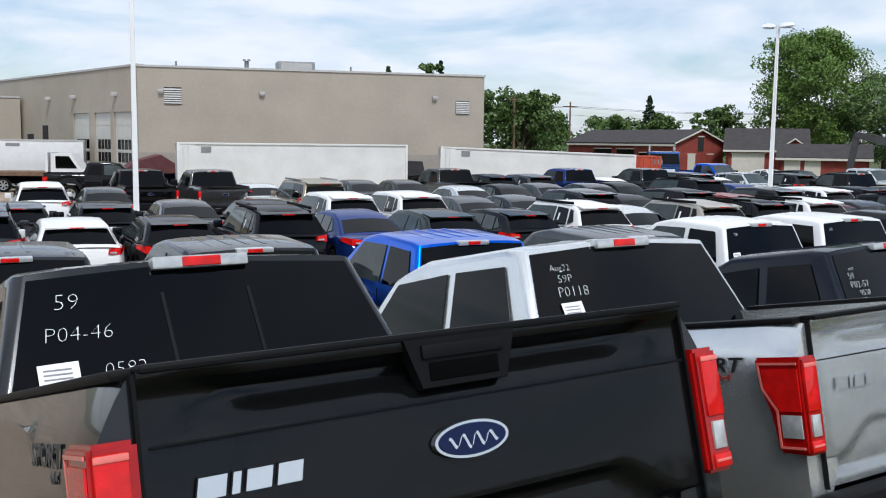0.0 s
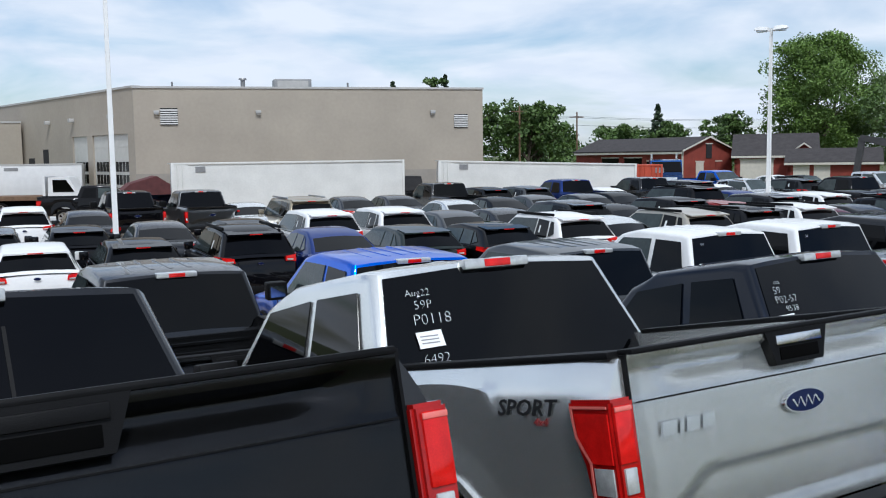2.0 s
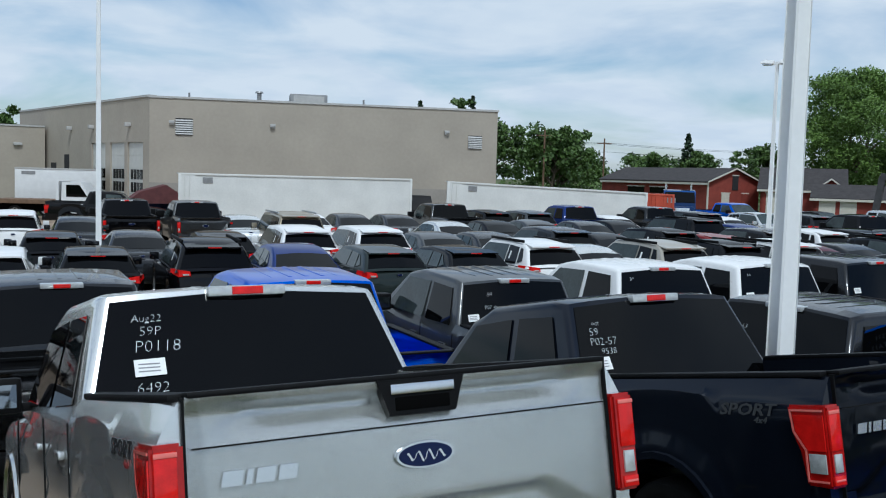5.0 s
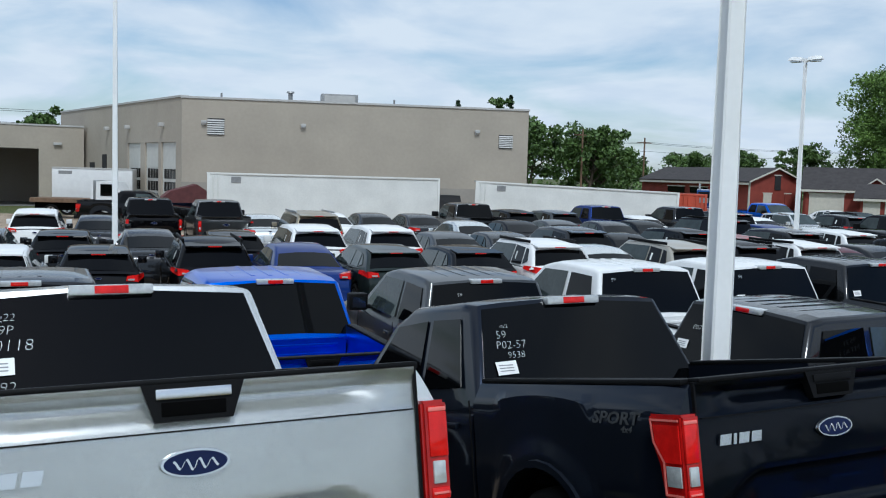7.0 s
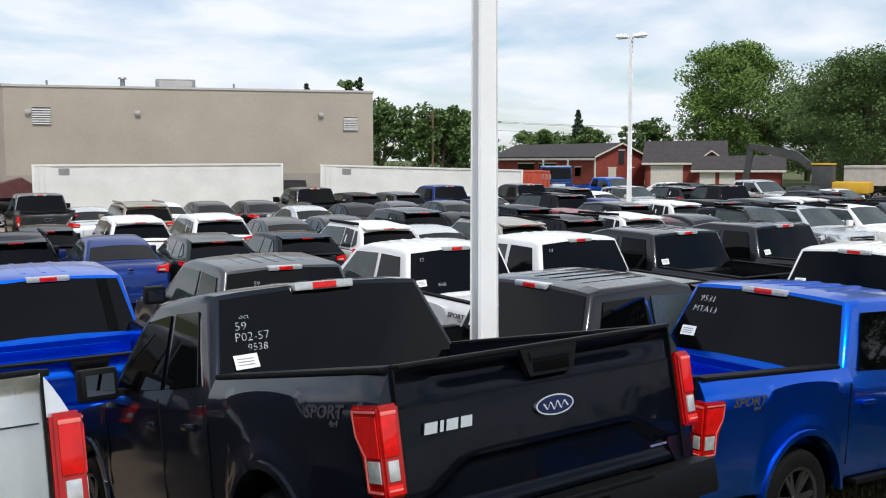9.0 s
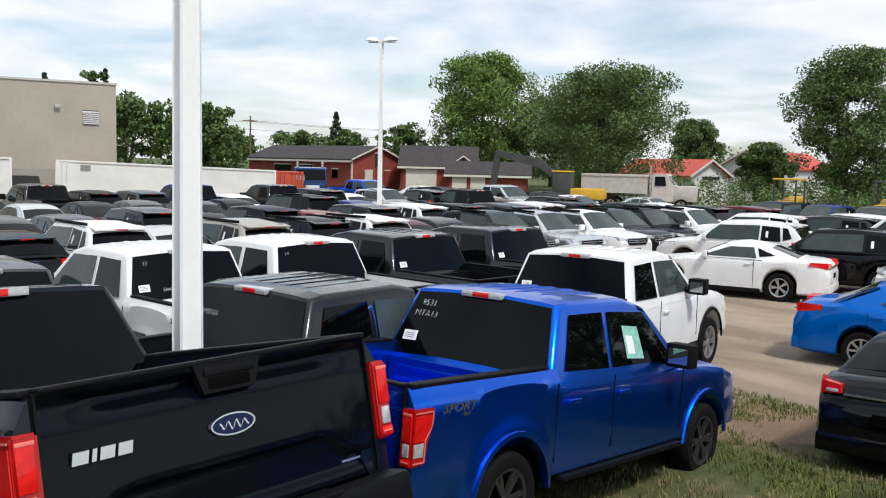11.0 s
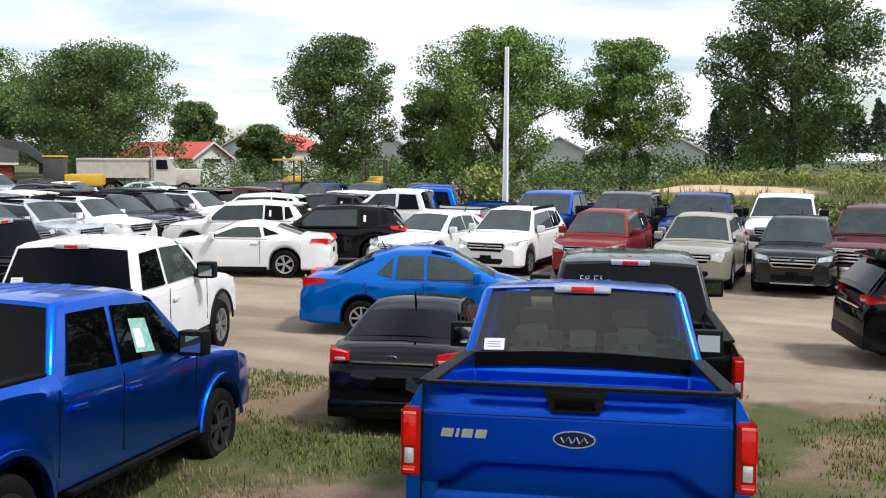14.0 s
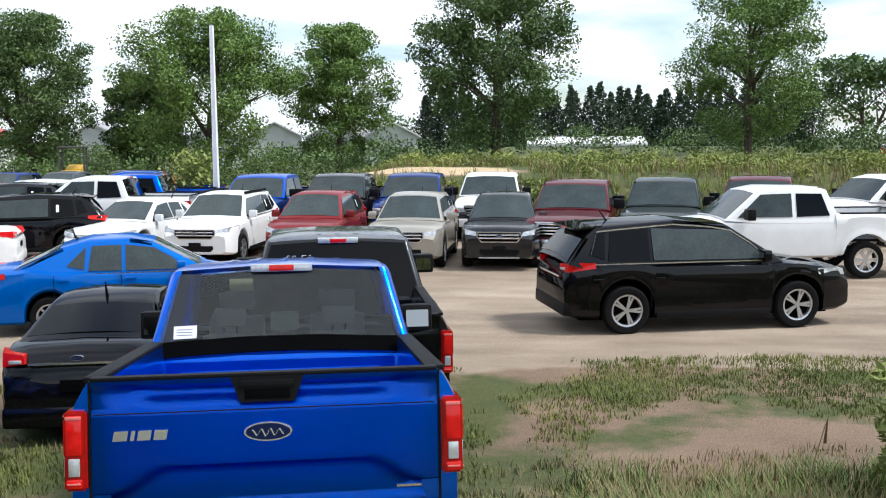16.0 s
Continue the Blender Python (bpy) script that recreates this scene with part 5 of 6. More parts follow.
def barn(a, b, depth, eave, peak, gable_right, label, openings, wall=BARN, roof=SHING, trim=CREAM, over=.35):
    """A gabled building; its front runs from a to b. With gable_right the ridge runs along the front, else front to back."""
    m, ln = frame_of(a, b)
    e = holder("barn", m, label, "barn")
    if gable_right:
        part("front_wall", box_bm(0, -.25, 0, ln, 0, eave), wall, e)
        for x in (0, ln - .25):
            part("gable_wall", slab_bm([(x, 0, 0), (x, -depth, 0), (x, -depth, eave), (x, -depth / 2, peak), (x, 0, eave)][::-1], .25), wall, e)
        for s, (y0, y1) in (("", (over, -depth / 2)), ("", (-depth - over, -depth / 2))):
            zz = eave - (peak - eave) * over / (depth / 2)
            part("roof_slope", loft_bm([[(x, y0, zz), (x, y1, peak), (x, y1, peak + .14), (x, y0, zz + .14)] for x in (-over, ln + over)]), roof, e)
        part("fascia", box_bm(-over, over, eave - .3, ln + over, over + .05, eave - .08), trim, e)
    else:
        part("front_wall", slab_bm([(0, 0, 0), (ln, 0, 0), (ln, 0, eave), (ln / 2, 0, peak), (0, 0, eave)], .25), wall, e)
        for x in (0, ln - .25):
            part("side_wall", box_bm(x, -depth, 0, x + .25, -.25, eave), wall, e)
        for x0 in (-over, ln + over):
            zz = eave - (peak - eave) * over / (ln / 2)
            part("roof_slope", loft_bm([[(x0, y, zz), (ln / 2, y, peak), (ln / 2, y, peak + .14), (x0, y, zz + .14)] for y in (over, -depth - over)]), roof, e)
            part("barge_board", loft_bm([[(x0, y, zz - .02), (ln / 2, y, peak - .02), (ln / 2, y, peak + .15), (x0, y, zz + .15)] for y in (over, over + .06)]), trim, e)
    for name, x0, z0, x1, z1, mm in openings:
        o = part(name, box_bm(x0, 0, z0, x1, .06, z1), mm, e)
        part("surround", box_bm(x0 - .1, .0, z1, x1 + .1, .09, z1 + .12), trim, o)
    return e


long_barn = barn((-92.4, 57.9), (-94.0, 65.7), 18.5, 3.4, 4.85, False, "long red timber barn with dark roof and cream trim", [("hay_door", 3.7, 2.5, 4.6, 4.1, DARKOPEN), ("door", 2.1, .2, 3.3, 2.1, CREAM), ("door", 5.3, .2, 6.2, 2.1, BARN)])
for y0, y1, z0, z1 in ((-3.2, -2.3, 1.2, 2.2), (-5.6, -4.2, 1.2, 2.2), (-9.5, -6.5, 1.9, 2.6), (-13.5, -10.5, 1.9, 2.6)):
    w = part("window", box_bm(-.05, y0, z0, .02, y1, z1), GLASS, long_barn)
    part("surround", box_bm(-.09, y0 - .1, z1, .02, y1 + .1, z1 + .12), CREAM, w)
part("corner_board", box_bm(-.04, -.1, 0, .12, .05, 3.35), CREAM, long_barn)
part("eave_board", box_bm(-.42, -18.5, 3.02, -.36, .3, 3.24), CREAM, long_barn)
barn((-87.6, 61.3), (-82.4, 67.8), 9, 2.8, 5.0, True, "red garage house with dark shingle roof", [("garage_door", .6, .1, 4.0, 2.3, CREAM)])
barn((-82.9, 64.4), (-80.9, 66.9), 6, 2.75, 3.9, False, "small red gable porch with cream trim", [])
barn((-78.2, 60.6), (-72.6, 66.7), 6, 2.1, 3.3, True, "low red shed with cream garage doors", [("garage_door", .5, .05, 2.0, 1.8, CREAM), ("garage_door", 2.4, .05, 3.9, 1.8, CREAM)])
TIN = mat("white_siding", (0.62, 0.62, 0.6), 0.5, vary=0.06)
REDROOF = mat("red_metal_roof", (0.5, 0.06, 0.03), 0.5, vary=0.1)
GREYROOF = mat("grey_roof", (0.3, 0.3, 0.3), 0.6, vary=0.1)
barn((-52.3, 66.8), (-51.7, 71.2), 9, 2.6, 3.85, False, "white metal shed with red roof" , [("window", 1.4, 2.2, 3.4, 2.5, DARKOPEN)], TIN, REDROOF, TIN)
barn((-62.6, 84.6), (-56.6, 85.4), 14, 3.4, 5.0, False, "larger white barn with red metal roof behind the shed", [], TIN, REDROOF, TIN)
GHOUSE = mat("greenhouse_film", (0.5, 0.52, 0.5), 0.4, vary=0.2, scale=.6)
for k in range(6):
    x0 = -52 + 6.2 * k
    barn((x0, 97.5 + 1.5 * k), (x0 + 5.6, 99 + 1.5 * k), 20, 3.4, 4.9, False, "row greenhouse with whitish film walls", [("door", 2.2, .1, 3.6, 2.2, GREYROOF)], GHOUSE, GREYROOF, TIN)
for x0, y0 in ((-4, 148), (2, 149), (8, 150)):
    barn((x0, y0), (x0 + 5.6, y0 + .5), 8, 2.2, 3.2, True, "far low white hoop greenhouse", [], TIN, TIN, TIN)

# ---- front row of pickups on the bank ----
W_SIL = (("Aug22", -.57, .80, 0.062), ("59P", -.56, .69, 0.078), ("P0118", -.53, .56, 0.098), ("6492", -.58, .22, 0.085))
W_BLK = (("59", -.61, .78, 0.11), ("P04-46", -.58, .56, 0.10), ("0582", -.42, .30, 0.09))
W_DRK = (("oct", -.62, .76, 0.055), ("59", -.66, .66, 0.085), ("P02-57", -.60, .55, 0.085), ("9538", -.58, .44, 0.07))
W_BL1 = (("9531", -.58, .80, 0.09), ("MTA13", -.58, .64, 0.09))
GATE, OVALP, LAMP_C, LIGHTS = (0, -2.93, 1.41), (0, -2.915, 1.115), (0, -.92, 1.91), (0, -2.92, 1.258)
park_at("charcoal", OVALP, (-2.794, -3.769, 2.358), 103, -15, label="dark charcoal pickup truck with chalked rear window on the bank", group="front row of pickups", hero=True, sport=True, wrote=W_BLK)
park_at("silver", GATE, (-3.73, -1.06, 2.46), 102, -12, label="silver pickup truck with chalk codes on its rear window", group="front row of pickups", hero=True, sport=True, handle_chrome=True, tag_at=(-.58, .38), wrote=W_SIL)
park_at("darkblue", OVALP, (-4.326, 2.097, 2.0), 102.5, -11.5, label="blue-black pickup truck with chalk codes on its rear window", group="front row of pickups", hero=True, sport=True, bed=1.9, cabl=2.2, wrote=W_DRK)
park_at("blue", LAMP_C, (-7.0, 5.77, 2.0), 13, -4.5, label="bright blue crew-cab pickup with dark wheels beside the grass", group="front row of pickups", hero=True, sport=True, wrote=W_BL1)
park_at("blue", LIGHTS, (-2.01, 5.70, 1.68), 14, -6.5, label="bright blue pickup truck seen over its open bed", group="front row of pickups", hero=True, bed=1.85, cabl=2.2, glass=CABGLASS, see_in=True, wrote=((" ", 0, .5, .05),))
park_lamp("charcoal", -8.6, 4.3, 13, label="charcoal pickup with ribbed roof behind the light pole", group="front row of pickups", sport=True, wrote=(("P07-63", -.5, .6, .08),))
park_lamp("white", -9.9, 9.95, 17, label="white crew-cab pickup at the edge of the gravel lane", group="front row of pickups", wrote=((" ", 0, .5, .05),))
park_lamp("charcoal", -2.95, 11.5, 14, label="charcoal pickup in front of the blue pickup", group="front row of pickups", wrote=(("59 ES", -.45, .7, .13),))
fk = park("fiesta", "black", -5.75, 11.95, 14, label="black small sedan with chrome boot strip on the grass", group="front row of pickups", hero=True)
rk = pose(0, 0, 0, -4, 0, 14)
fk.matrix_basis = Matrix.Translation(Vector((-5.275, 9.93, .80)) - rk @ Vector((0, -2.2, .87))) @ rk
park("fiesta", "skyblue", -7.6, 16.12, -68, label="bright blue small sedan standing across the lane", hero=True)
park("edge", "black", 1.7, 17.05, -73.6, label="glossy black crossover suv standing in the lane", hero=True)

# ---- second row of pickups ----
for col, x, y, kw in (("charcoal", -11.45, -5.5, {}), ("charcoal", -11.6, -2.9, {}), ("blue", -11.7, -.1, {}), ("grey", -12.1, 2.65, dict(wrote=(("59", -.4, .75, .08), ("P07-46", -.4, .5, .07)))),
                      ("white", -12.85, 5.35, dict(sport=True, wrote=(("59", -.6, .8, .08), ("EHR", -.35, .25, .07)))), ("white", -13.4, 7.75, dict(sport=True, wrote=(("54", -.62, .8, .08), ("6993", -.55, .0, .08)))),
                      ("charcoal", -13.75, 10.1, dict(wrote=((" ", 0, .5, .05),))), ("charcoal", -14.15, 12.65, dict(wrote=((" ", 0, .5, .05),)))):
    park_lamp(col, x, y, 99, group="second row of pickups", **kw)


def park_roof(kind, color, x, y, yaw, **kw):
    s, c = math.sin(radians(yaw)), math.cos(radians(yaw))
    k = -.2 if kind == "pickup" else .35
    return park(kind, color, x - s * k, y + c * k, yaw, **kw)


# ---- third and fourth rows ----
for kind, col, x, y in (("suv", "charcoal", -23.3, -8.1), ("suv", "charcoal", -23.0, -6.9), ("hatch", "white", -22.0, -5.0), ("hatch", "black", -22.1, -3.0), ("suv", "black", -22.6, -.7), ("sedan", "navy", -22.9, 1.4),
                        ("hatch", "green", -23.0, 3.4), ("hatch", "black", -22.9, 5.4), ("suv", "white", -22.9, 7.3), ("sedan", "silver", -23.2, 9.1), ("suv", "beige", -22.7, 10.8),
                        ("suv", "black", -23.0, 12.8), ("suv", "white", -23.3, 14.8), ("sedan", "maroon", -23.9, 16.6), ("sedan", "charcoal", -24.1, 18.2)):
    park_roof(kind, col, x, y, 95, group="third row of cars", far=True, **(dict(rails=True) if kind == "suv" else {}))
for kind, col, x, y in (("hatch", "charcoal", -27.6, -6.4), ("hatch", "black", -27.2, -4.3), ("sedan", "charcoal", -27.6, -2.2), ("hatch", "black", -27.8, 0.0), ("suv", "white", -27.9, 2.2), ("suv", "white", -27.9, 4.3),
                        ("sedan", "grey", -28.0, 6.4), ("sedan", "charcoal", -28.2, 8.2), ("suv", "charcoal", -28.3, 10.4), ("sedan", "black", -28.4, 12.3), ("suv", "black", -28.5, 14.3), ("hatch", "red", -28.9, 16.4),
                        ("suv", "charcoal", -29.0, 18.5), ("suv", "white", -29.0, 20.6), ("suv", "black", -29.3, 22.7)):
    park_roof(kind, col, x, y, 95, group="fourth row of cars", far=True)
# ---- rows by the building ----
for kind, col, x, y in (("suv", "white", -35.2, -6.1), ("sedan", "charcoal", -34.9, -4.1), ("wagon", "gold", -35.4, 3.1), ("sedan", "silver", -37.7, 1.6), ("sedan", "silver", -34.8, 9.0), ("sedan", "black", -35.9, 11.3),
                        ("sedan", "grey", -36.8, 13.4), ("sedan", "charcoal", -36.2, 15.4), ("sedan", "black", -37.2, 17.4), ("wagon", "black", -36.2, 20.0), ("sedan", "navy", -35.6, 22.5)):
    park_roof(kind, col, x, y, 95, group="fifth row of cars", far=True, **(dict(rails=True) if kind == "wagon" else {}))
for kind, col, x, y in (("pickup", "black", -40.5, -2.7), ("pickup", "grey", -39.6, -.1), ("sedan", "white", -40.2, 4.5), ("sedan", "charcoal", -40.5, 6.4), ("sedan", "charcoal", -40.4, 8.4), ("pickup", "charcoal", -42.0, 11.0),
                        ("suv", "black", -42.4, 13.3), ("suv", "grey", -42.5, 15.4), ("pickup", "navy", -42.4, 17.6), ("sedan", "white", -42.6, 20.0), ("pickup", "charcoal", -42.9, 22.2), ("sedan", "white", -43.2, 26.8), ("wagon", "charcoal", -43.0, 24.5)):
    park_roof(kind, col, x, y, 96, group="rows by the trailers", far=True)
park("pickup", "black", -51.6, -3.6, -4, label="black pickup truck parked crosswise by the building", group="rows by the trailers", far=True)
for kind, col, x, y, yaw in (("suv", "silver", -44.8, 30.0, -85), ("suv", "charcoal", -43.8, 32.2, 95), ("pickup", "blue", -54.0, 35.0, -85), ("sedan", "white", -57, 41.6, -85), ("pickup", "black", -36.5, 29.3, 95), ("pickup", "silver", -43.0, 37.6, -85),
                             ("sedan", "grey", -46.0, 43.8, -85), ("sedan", "white", -40.5, 40.6, -85), ("sedan", "black", -50.0, 44.5, 95), ("suv", "black", -48.5, 37.0, -85), ("wagon", "navy", -60.0, 33.0, 60), ("sedan", "silver", -37.0, 43.0, -85), ("suv", "charcoal", -34.5, 33.0, 95)):
    park_roof(kind, col, x, y, yaw, group="cars at the far end of the lot", far=True)
# ---- row that faces the lane ----
for col, x, y in (("charcoal", -24.0, 20.2), ("silver", -23.9, 22.2), ("white", -23.6, 24.0), ("charcoal", -24.2, 26.0), ("black", -24.3, 27.8), ("white", -23.7, 29.6)):
    park_roof("suv", col, x, y, -88, group="suvs facing the lane", rails=True)
for col, x, y in (("charcoal", -28.2, 31.5), ("black", -25.4, 32.4), ("maroon", -24.4, 34.5), ("white", -29.5, 27.0), ("charcoal", -29.5, 29.0), ("grey", -29.0, 24.9)):
    park_roof("suv", col, x, y, 95, group="suvs behind the facing row", far=True)
# ---- cars in the lane and at its far side ----
park("coupe", "white", -15.2, 21.2, 113, label="white two-door sports coupe across the lane", hero=True)
park_roof("suv", "white", -17.6, 25.2, 110)
park_roof("suv", "black", -14.0, 24.4, 112, label="black compact suv beside the white coupe")
park("sedan", "white", -11.5, 25.6, 172, label="white sedan facing the lane")
park("pickup", "white", -14.3, 28.9, 98, label="white pickup truck parked crosswise in the far row", group="far row", far=True, badge_on=False)
park("pickup", "blue", -14.2, 31.3, 98, group="far row", far=True, label="bright blue pickup truck parked crosswise")
park("pickup", "blue", -15.2, 33.6, 98, group="far row", far=True, label="bright blue pickup truck parked crosswise behind another")
for kind, col, x, y in (("suv", "white", -9.1, 25.3), ("suv", "red", -6.6, 25.4), ("suv", "beige", -4.0, 24.9), ("suv", "charcoal", -1.75, 24.9)):
    park(kind, col, x, y, 180, group="suvs facing the camera side", label=LOOKS[col] + " compact suv with chrome grille facing the lane", rails=(col == "white"))
for col, x, y in (("blue", -9.6, 30.6), ("charcoal", -7.1, 30.6), ("navy", -4.9, 31.4), ("white", -2.5, 32.0)):
    park("pickup", col, x, y, 180, group="pickups against the weedy bank", far=True, label=LOOKS[col] + " pickup truck backed against the weedy bank")
park("pickup", "maroon", .1, 26.2, 172, group="pickups against the weedy bank", far=True, label="maroon pickup truck with chrome bumper facing the lane", chrome_bumper=True)
park("pickup", "green", 2.5, 27.4, 170, group="pickups against the weedy bank", far=True, label="very dark green pickup facing the lane")
park("pickup", "maroon", 5.2, 28.4, 165, group="pickups against the weedy bank", far=True)
park("pickup", "white", 4.3, 22.9, 99, label="white crew-cab pickup standing along the lane", group="far row", far=True, badge_on=False)
park("pickup", "white", 9.0, 29.4, 110, group="far row", far=True, label="white pickup truck behind another white pickup", badge_on=False)
for kind, col, x, y, yaw in (("wagon", "black", -25.8, 39.0, 185), ("suv", "navy", -24.3, 40.5, 185), ("suv", "grey", -22.0, 41.0, 185), ("suv", "charcoal", -20.0, 43.0, 185), ("suv", "white", -20.5, 29.5, 105), ("suv", "white", -19.0, 33.0, 105), ("suv", "charcoal", -18.6, 30.8, 105), ("suv", "red", -17.0, 37.0, 105), ("sedan", "white", -31.0, 37.0, 60),
                             ("wagon", "red", 22.0, 62.0, 100), ("pickup", "black", 26.0, 58.0, -80)):
    park(kind, col, x, y, yaw, group="cars at the far end of the lot", far=True)

# ---- trees ----
BARK = mat("bark", (0.09, 0.07, 0.05), 0.95, vary=0.35, scale=5, bump=.6, bump_scale=18)
LEAF = mat("leaf_green", (0.09, 0.17, 0.026), 0.6, vary=0.3, scale=.5, rand=-.24, second=(0.165, 0.265, 0.045))
LEAF_D = mat("leaf_dark", (0.055, 0.112, 0.022), 0.6, vary=0.3, scale=.5, rand=-.24, second=(0.105, 0.175, 0.036))
NEEDLE = mat("needle_green", (0.02, 0.045, 0.02), 0.7, vary=0.4, scale=.4, rand=-.24, second=(0.045, 0.08, 0.035))
WEED = mat("weed_green", (0.15, 0.21, 0.035), 0.7, vary=0.35, scale=.35, rand=-.24, second=(0.29, 0.32, 0.07))
GRASS = mat("grass_blade", (0.10, 0.14, 0.02), 0.75, vary=0.35, scale=.6, rand=-.24, second=(0.20, 0.21, 0.045))
STRAW = mat("dry_grass", (0.2, 0.15, 0.06), 0.8, vary=0.3, scale=.8, rand=-.24, second=(0.3, 0.25, 0.11))


def leaves(rng, centres, radii, per, size, name, material, parent, long=1.0):
    """A crown: small folded leaves gathered in clumps round the given centres."""
    n = len(centres) * per
    c = np.repeat(np.array(centres), per, axis=0)
    r = np.repeat(np.array(radii), per)
    d = rng.normal(size=(n, 3)); d /= np.linalg.norm(d, axis=1)[:, None]
    p = c + d * (r * rng.random(n) ** .45)[:, None] * np.array([1, 1, .72])
    u = rng.normal(size=(n, 3)); u /= np.linalg.norm(u, axis=1)[:, None]
    v = np.cross(u, rng.normal(size=(n, 3))); v /= np.linalg.norm(v, axis=1)[:, None]
    s = (size * (.6 + .8 * rng.random(n)))[:, None]
    q = np.stack([p - u * s * .5 * long, p + v * s * .3, p + u * s * .5 * long, p - v * s * .3], axis=1).reshape(-1, 3)
    me = bpy.data.meshes.new(name)
    me.from_pydata(q.tolist(), [], [(4 * i, 4 * i + 1, 4 * i + 2, 4 * i + 3) for i in range(n)])
    me.materials.append(material)
    o = new(name, me)
    o.parent = parent
    return o


def tree(x, y, h, w, seed, material=LEAF, low=.1, label="tall leafy tree with open crown", per=290, leaf=.2, clumps=165, stems=2):
    rng = np.random.default_rng(seed)
    t = holder("tree", pose(x, y, land(x, y), 0, 0, rng.random() * 360), label, "tree", group="trees round the lot")
    bm = bmesh.new()
    tips = []
    for s in range(stems):
        lean = (rng.random(2) - .5) * w * .5
        prev = Vector((lean[0] * .1, lean[1] * .1, -.2)); rr = h * .022
        for k in range(1, 7):
            f = k / 7
            cur = Vector((lean[0] * f, lean[1] * f, h * .92 * f)) + Vector((*((rng.random(2) - .5) * h * .03), 0))
            r2 = h * .022 * (1 - f) + .02
            cyl_bm(prev, cur, rr, r2, 7, bm, False)
            if f > .2:
                for b in range(3):
                    a = rng.random() * 6.28
                    reach = w * .5 * math.sin(math.pi * min(.97, (f + .12))) ** .7 * (.6 + .5 * rng.random())
                    tip = cur + Vector((math.cos(a) * reach, math.sin(a) * reach, reach * (.4 + .45 * rng.random())))
                    mid = cur.lerp(tip, .5) + Vector((0, 0, .12 * reach))
                    cyl_bm(cur, mid, r2 * .6, r2 * .35, 5, bm, False); cyl_bm(mid, tip, r2 * .35, .015, 5, bm, False)
                    tips += [tip, mid]
            prev, rr = cur, r2
    part("trunk", bm, BARK, t)
    cs, rs = [], []
    for k in range(clumps):
        if k < len(tips):
            p = np.array(tips[k]) + rng.normal(size=3) * .3
        else:
            f = low + (1 - low) * rng.random() ** .9
            a = rng.random() * 6.28
            prof = math.sin(math.pi * min(1, max(.02, (f - low * .6) / (1.04 - low * .6)))) ** .6
            q = w * .5 * prof * (.45 + .6 * rng.random())
            p = np.array([math.cos(a) * q, math.sin(a) * q, h * f])
        q = w * (.08 + .075 * rng.random())
        p[2] = min(p[2], h - q * .75)
        cs.append(p); rs.append(q)
    leaves(rng, cs, rs, per, leaf, "crown", material, t)
    return t


for x, y, h, w, s, mm in ((-104.3, 86.9, 18.8, 15, 1, LEAF), (-101, 97.0, 13.5, 12, 12, LEAF_D), (-54.5, 59.6, 11.6, 12.3, 2, LEAF_D), (-73.5, 77.5, 12.0, 10, 13, LEAF_D), (-66.8, 85.8, 8.6, 5.8, 14, LEAF_D), (-37.4, 65.8, 12.1, 9, 3, LEAF_D), (-24.7, 65.1, 12.0, 11.2, 4, LEAF), (-17.2, 75.0, 12.1, 8.6, 5, LEAF),
                          (-4.3, 63.7, 12.5, 9.6, 6, LEAF_D), (15.1, 80.3, 13.7, 11.0, 7, LEAF), (-50.9, 75.5, 5.7, 4.4, 15, LEAF_D), (-30.8, 70, 8.0, 6, 16, LEAF_D)):
    tree(x, y, h, w, s, mm, leaf=.2 if h < 13.75 else .36)
for x, y, h, w, s in ((32.2, 106, 10, 14, 8), (-104, 36.5, 10.2, 9, 9), (-100, 42, 9.6, 9, 10), (-104, 45, 8.2, 8, 11), (-127, 70, 7.6, 10, 17), (-134, 62, 7.0, 9, 18), (-121, 84.5, 9.5, 8, 19), (-128, 79, 8.2, 8, 20), (-113, 98, 9, 12, 21), (-88, 86, 11.5, 13, 22), (-80, 82, 10.5, 11, 23), (-96, -14.0, 8.6, 5, 24), (-109.4, 34.5, 12.5, 5.5, 25)):
    tree(x, y, h, w, s, LEAF_D, label="distant dark leafy tree", per=90, leaf=.45, clumps=70)


def conifer(x, y, h, w, seed, group="conifers behind the field"):
    rng = np.random.default_rng(seed)
    t = holder("conifer", pose(x, y, 0, 0, 0, rng.random() * 360), "dark narrow spruce in the distant row", "tree", group=group)
    part("trunk", cyl_bm((0, 0, -.2), (0, 0, h), .18, .02, 7), BARK, t)
    cs, rs = [], []
    for k in range(46):
        f = .08 + .92 * k / 46
        a = k * 2.4
        q = w * .5 * (1 - f) * (.55 + .5 * rng.random())
        cs.append([math.cos(a) * q, math.sin(a) * q, h * f]); rs.append(w * (.16 * (1 - f) + .05))
    leaves(rng, cs, rs, 60, .4, "crown", NEEDLE, t)
    return t


rng = np.random.default_rng(77)
for k in range(40):
    conifer(-24 + 1.7 * k + rng.random() * 1.2, 168 - .06 * k + rng.random() * 6, 10.2 + 2.6 * rng.random(), 6.5 + 2.0 * rng.random(), 100 + k)
conifer(-127.5, 77.0, 10.6, 5, 140); conifer(-110.9, 29.8, 12.2, 3.2, 141); conifer(-109.0, 35.8, 12.9, 3.2, 142)


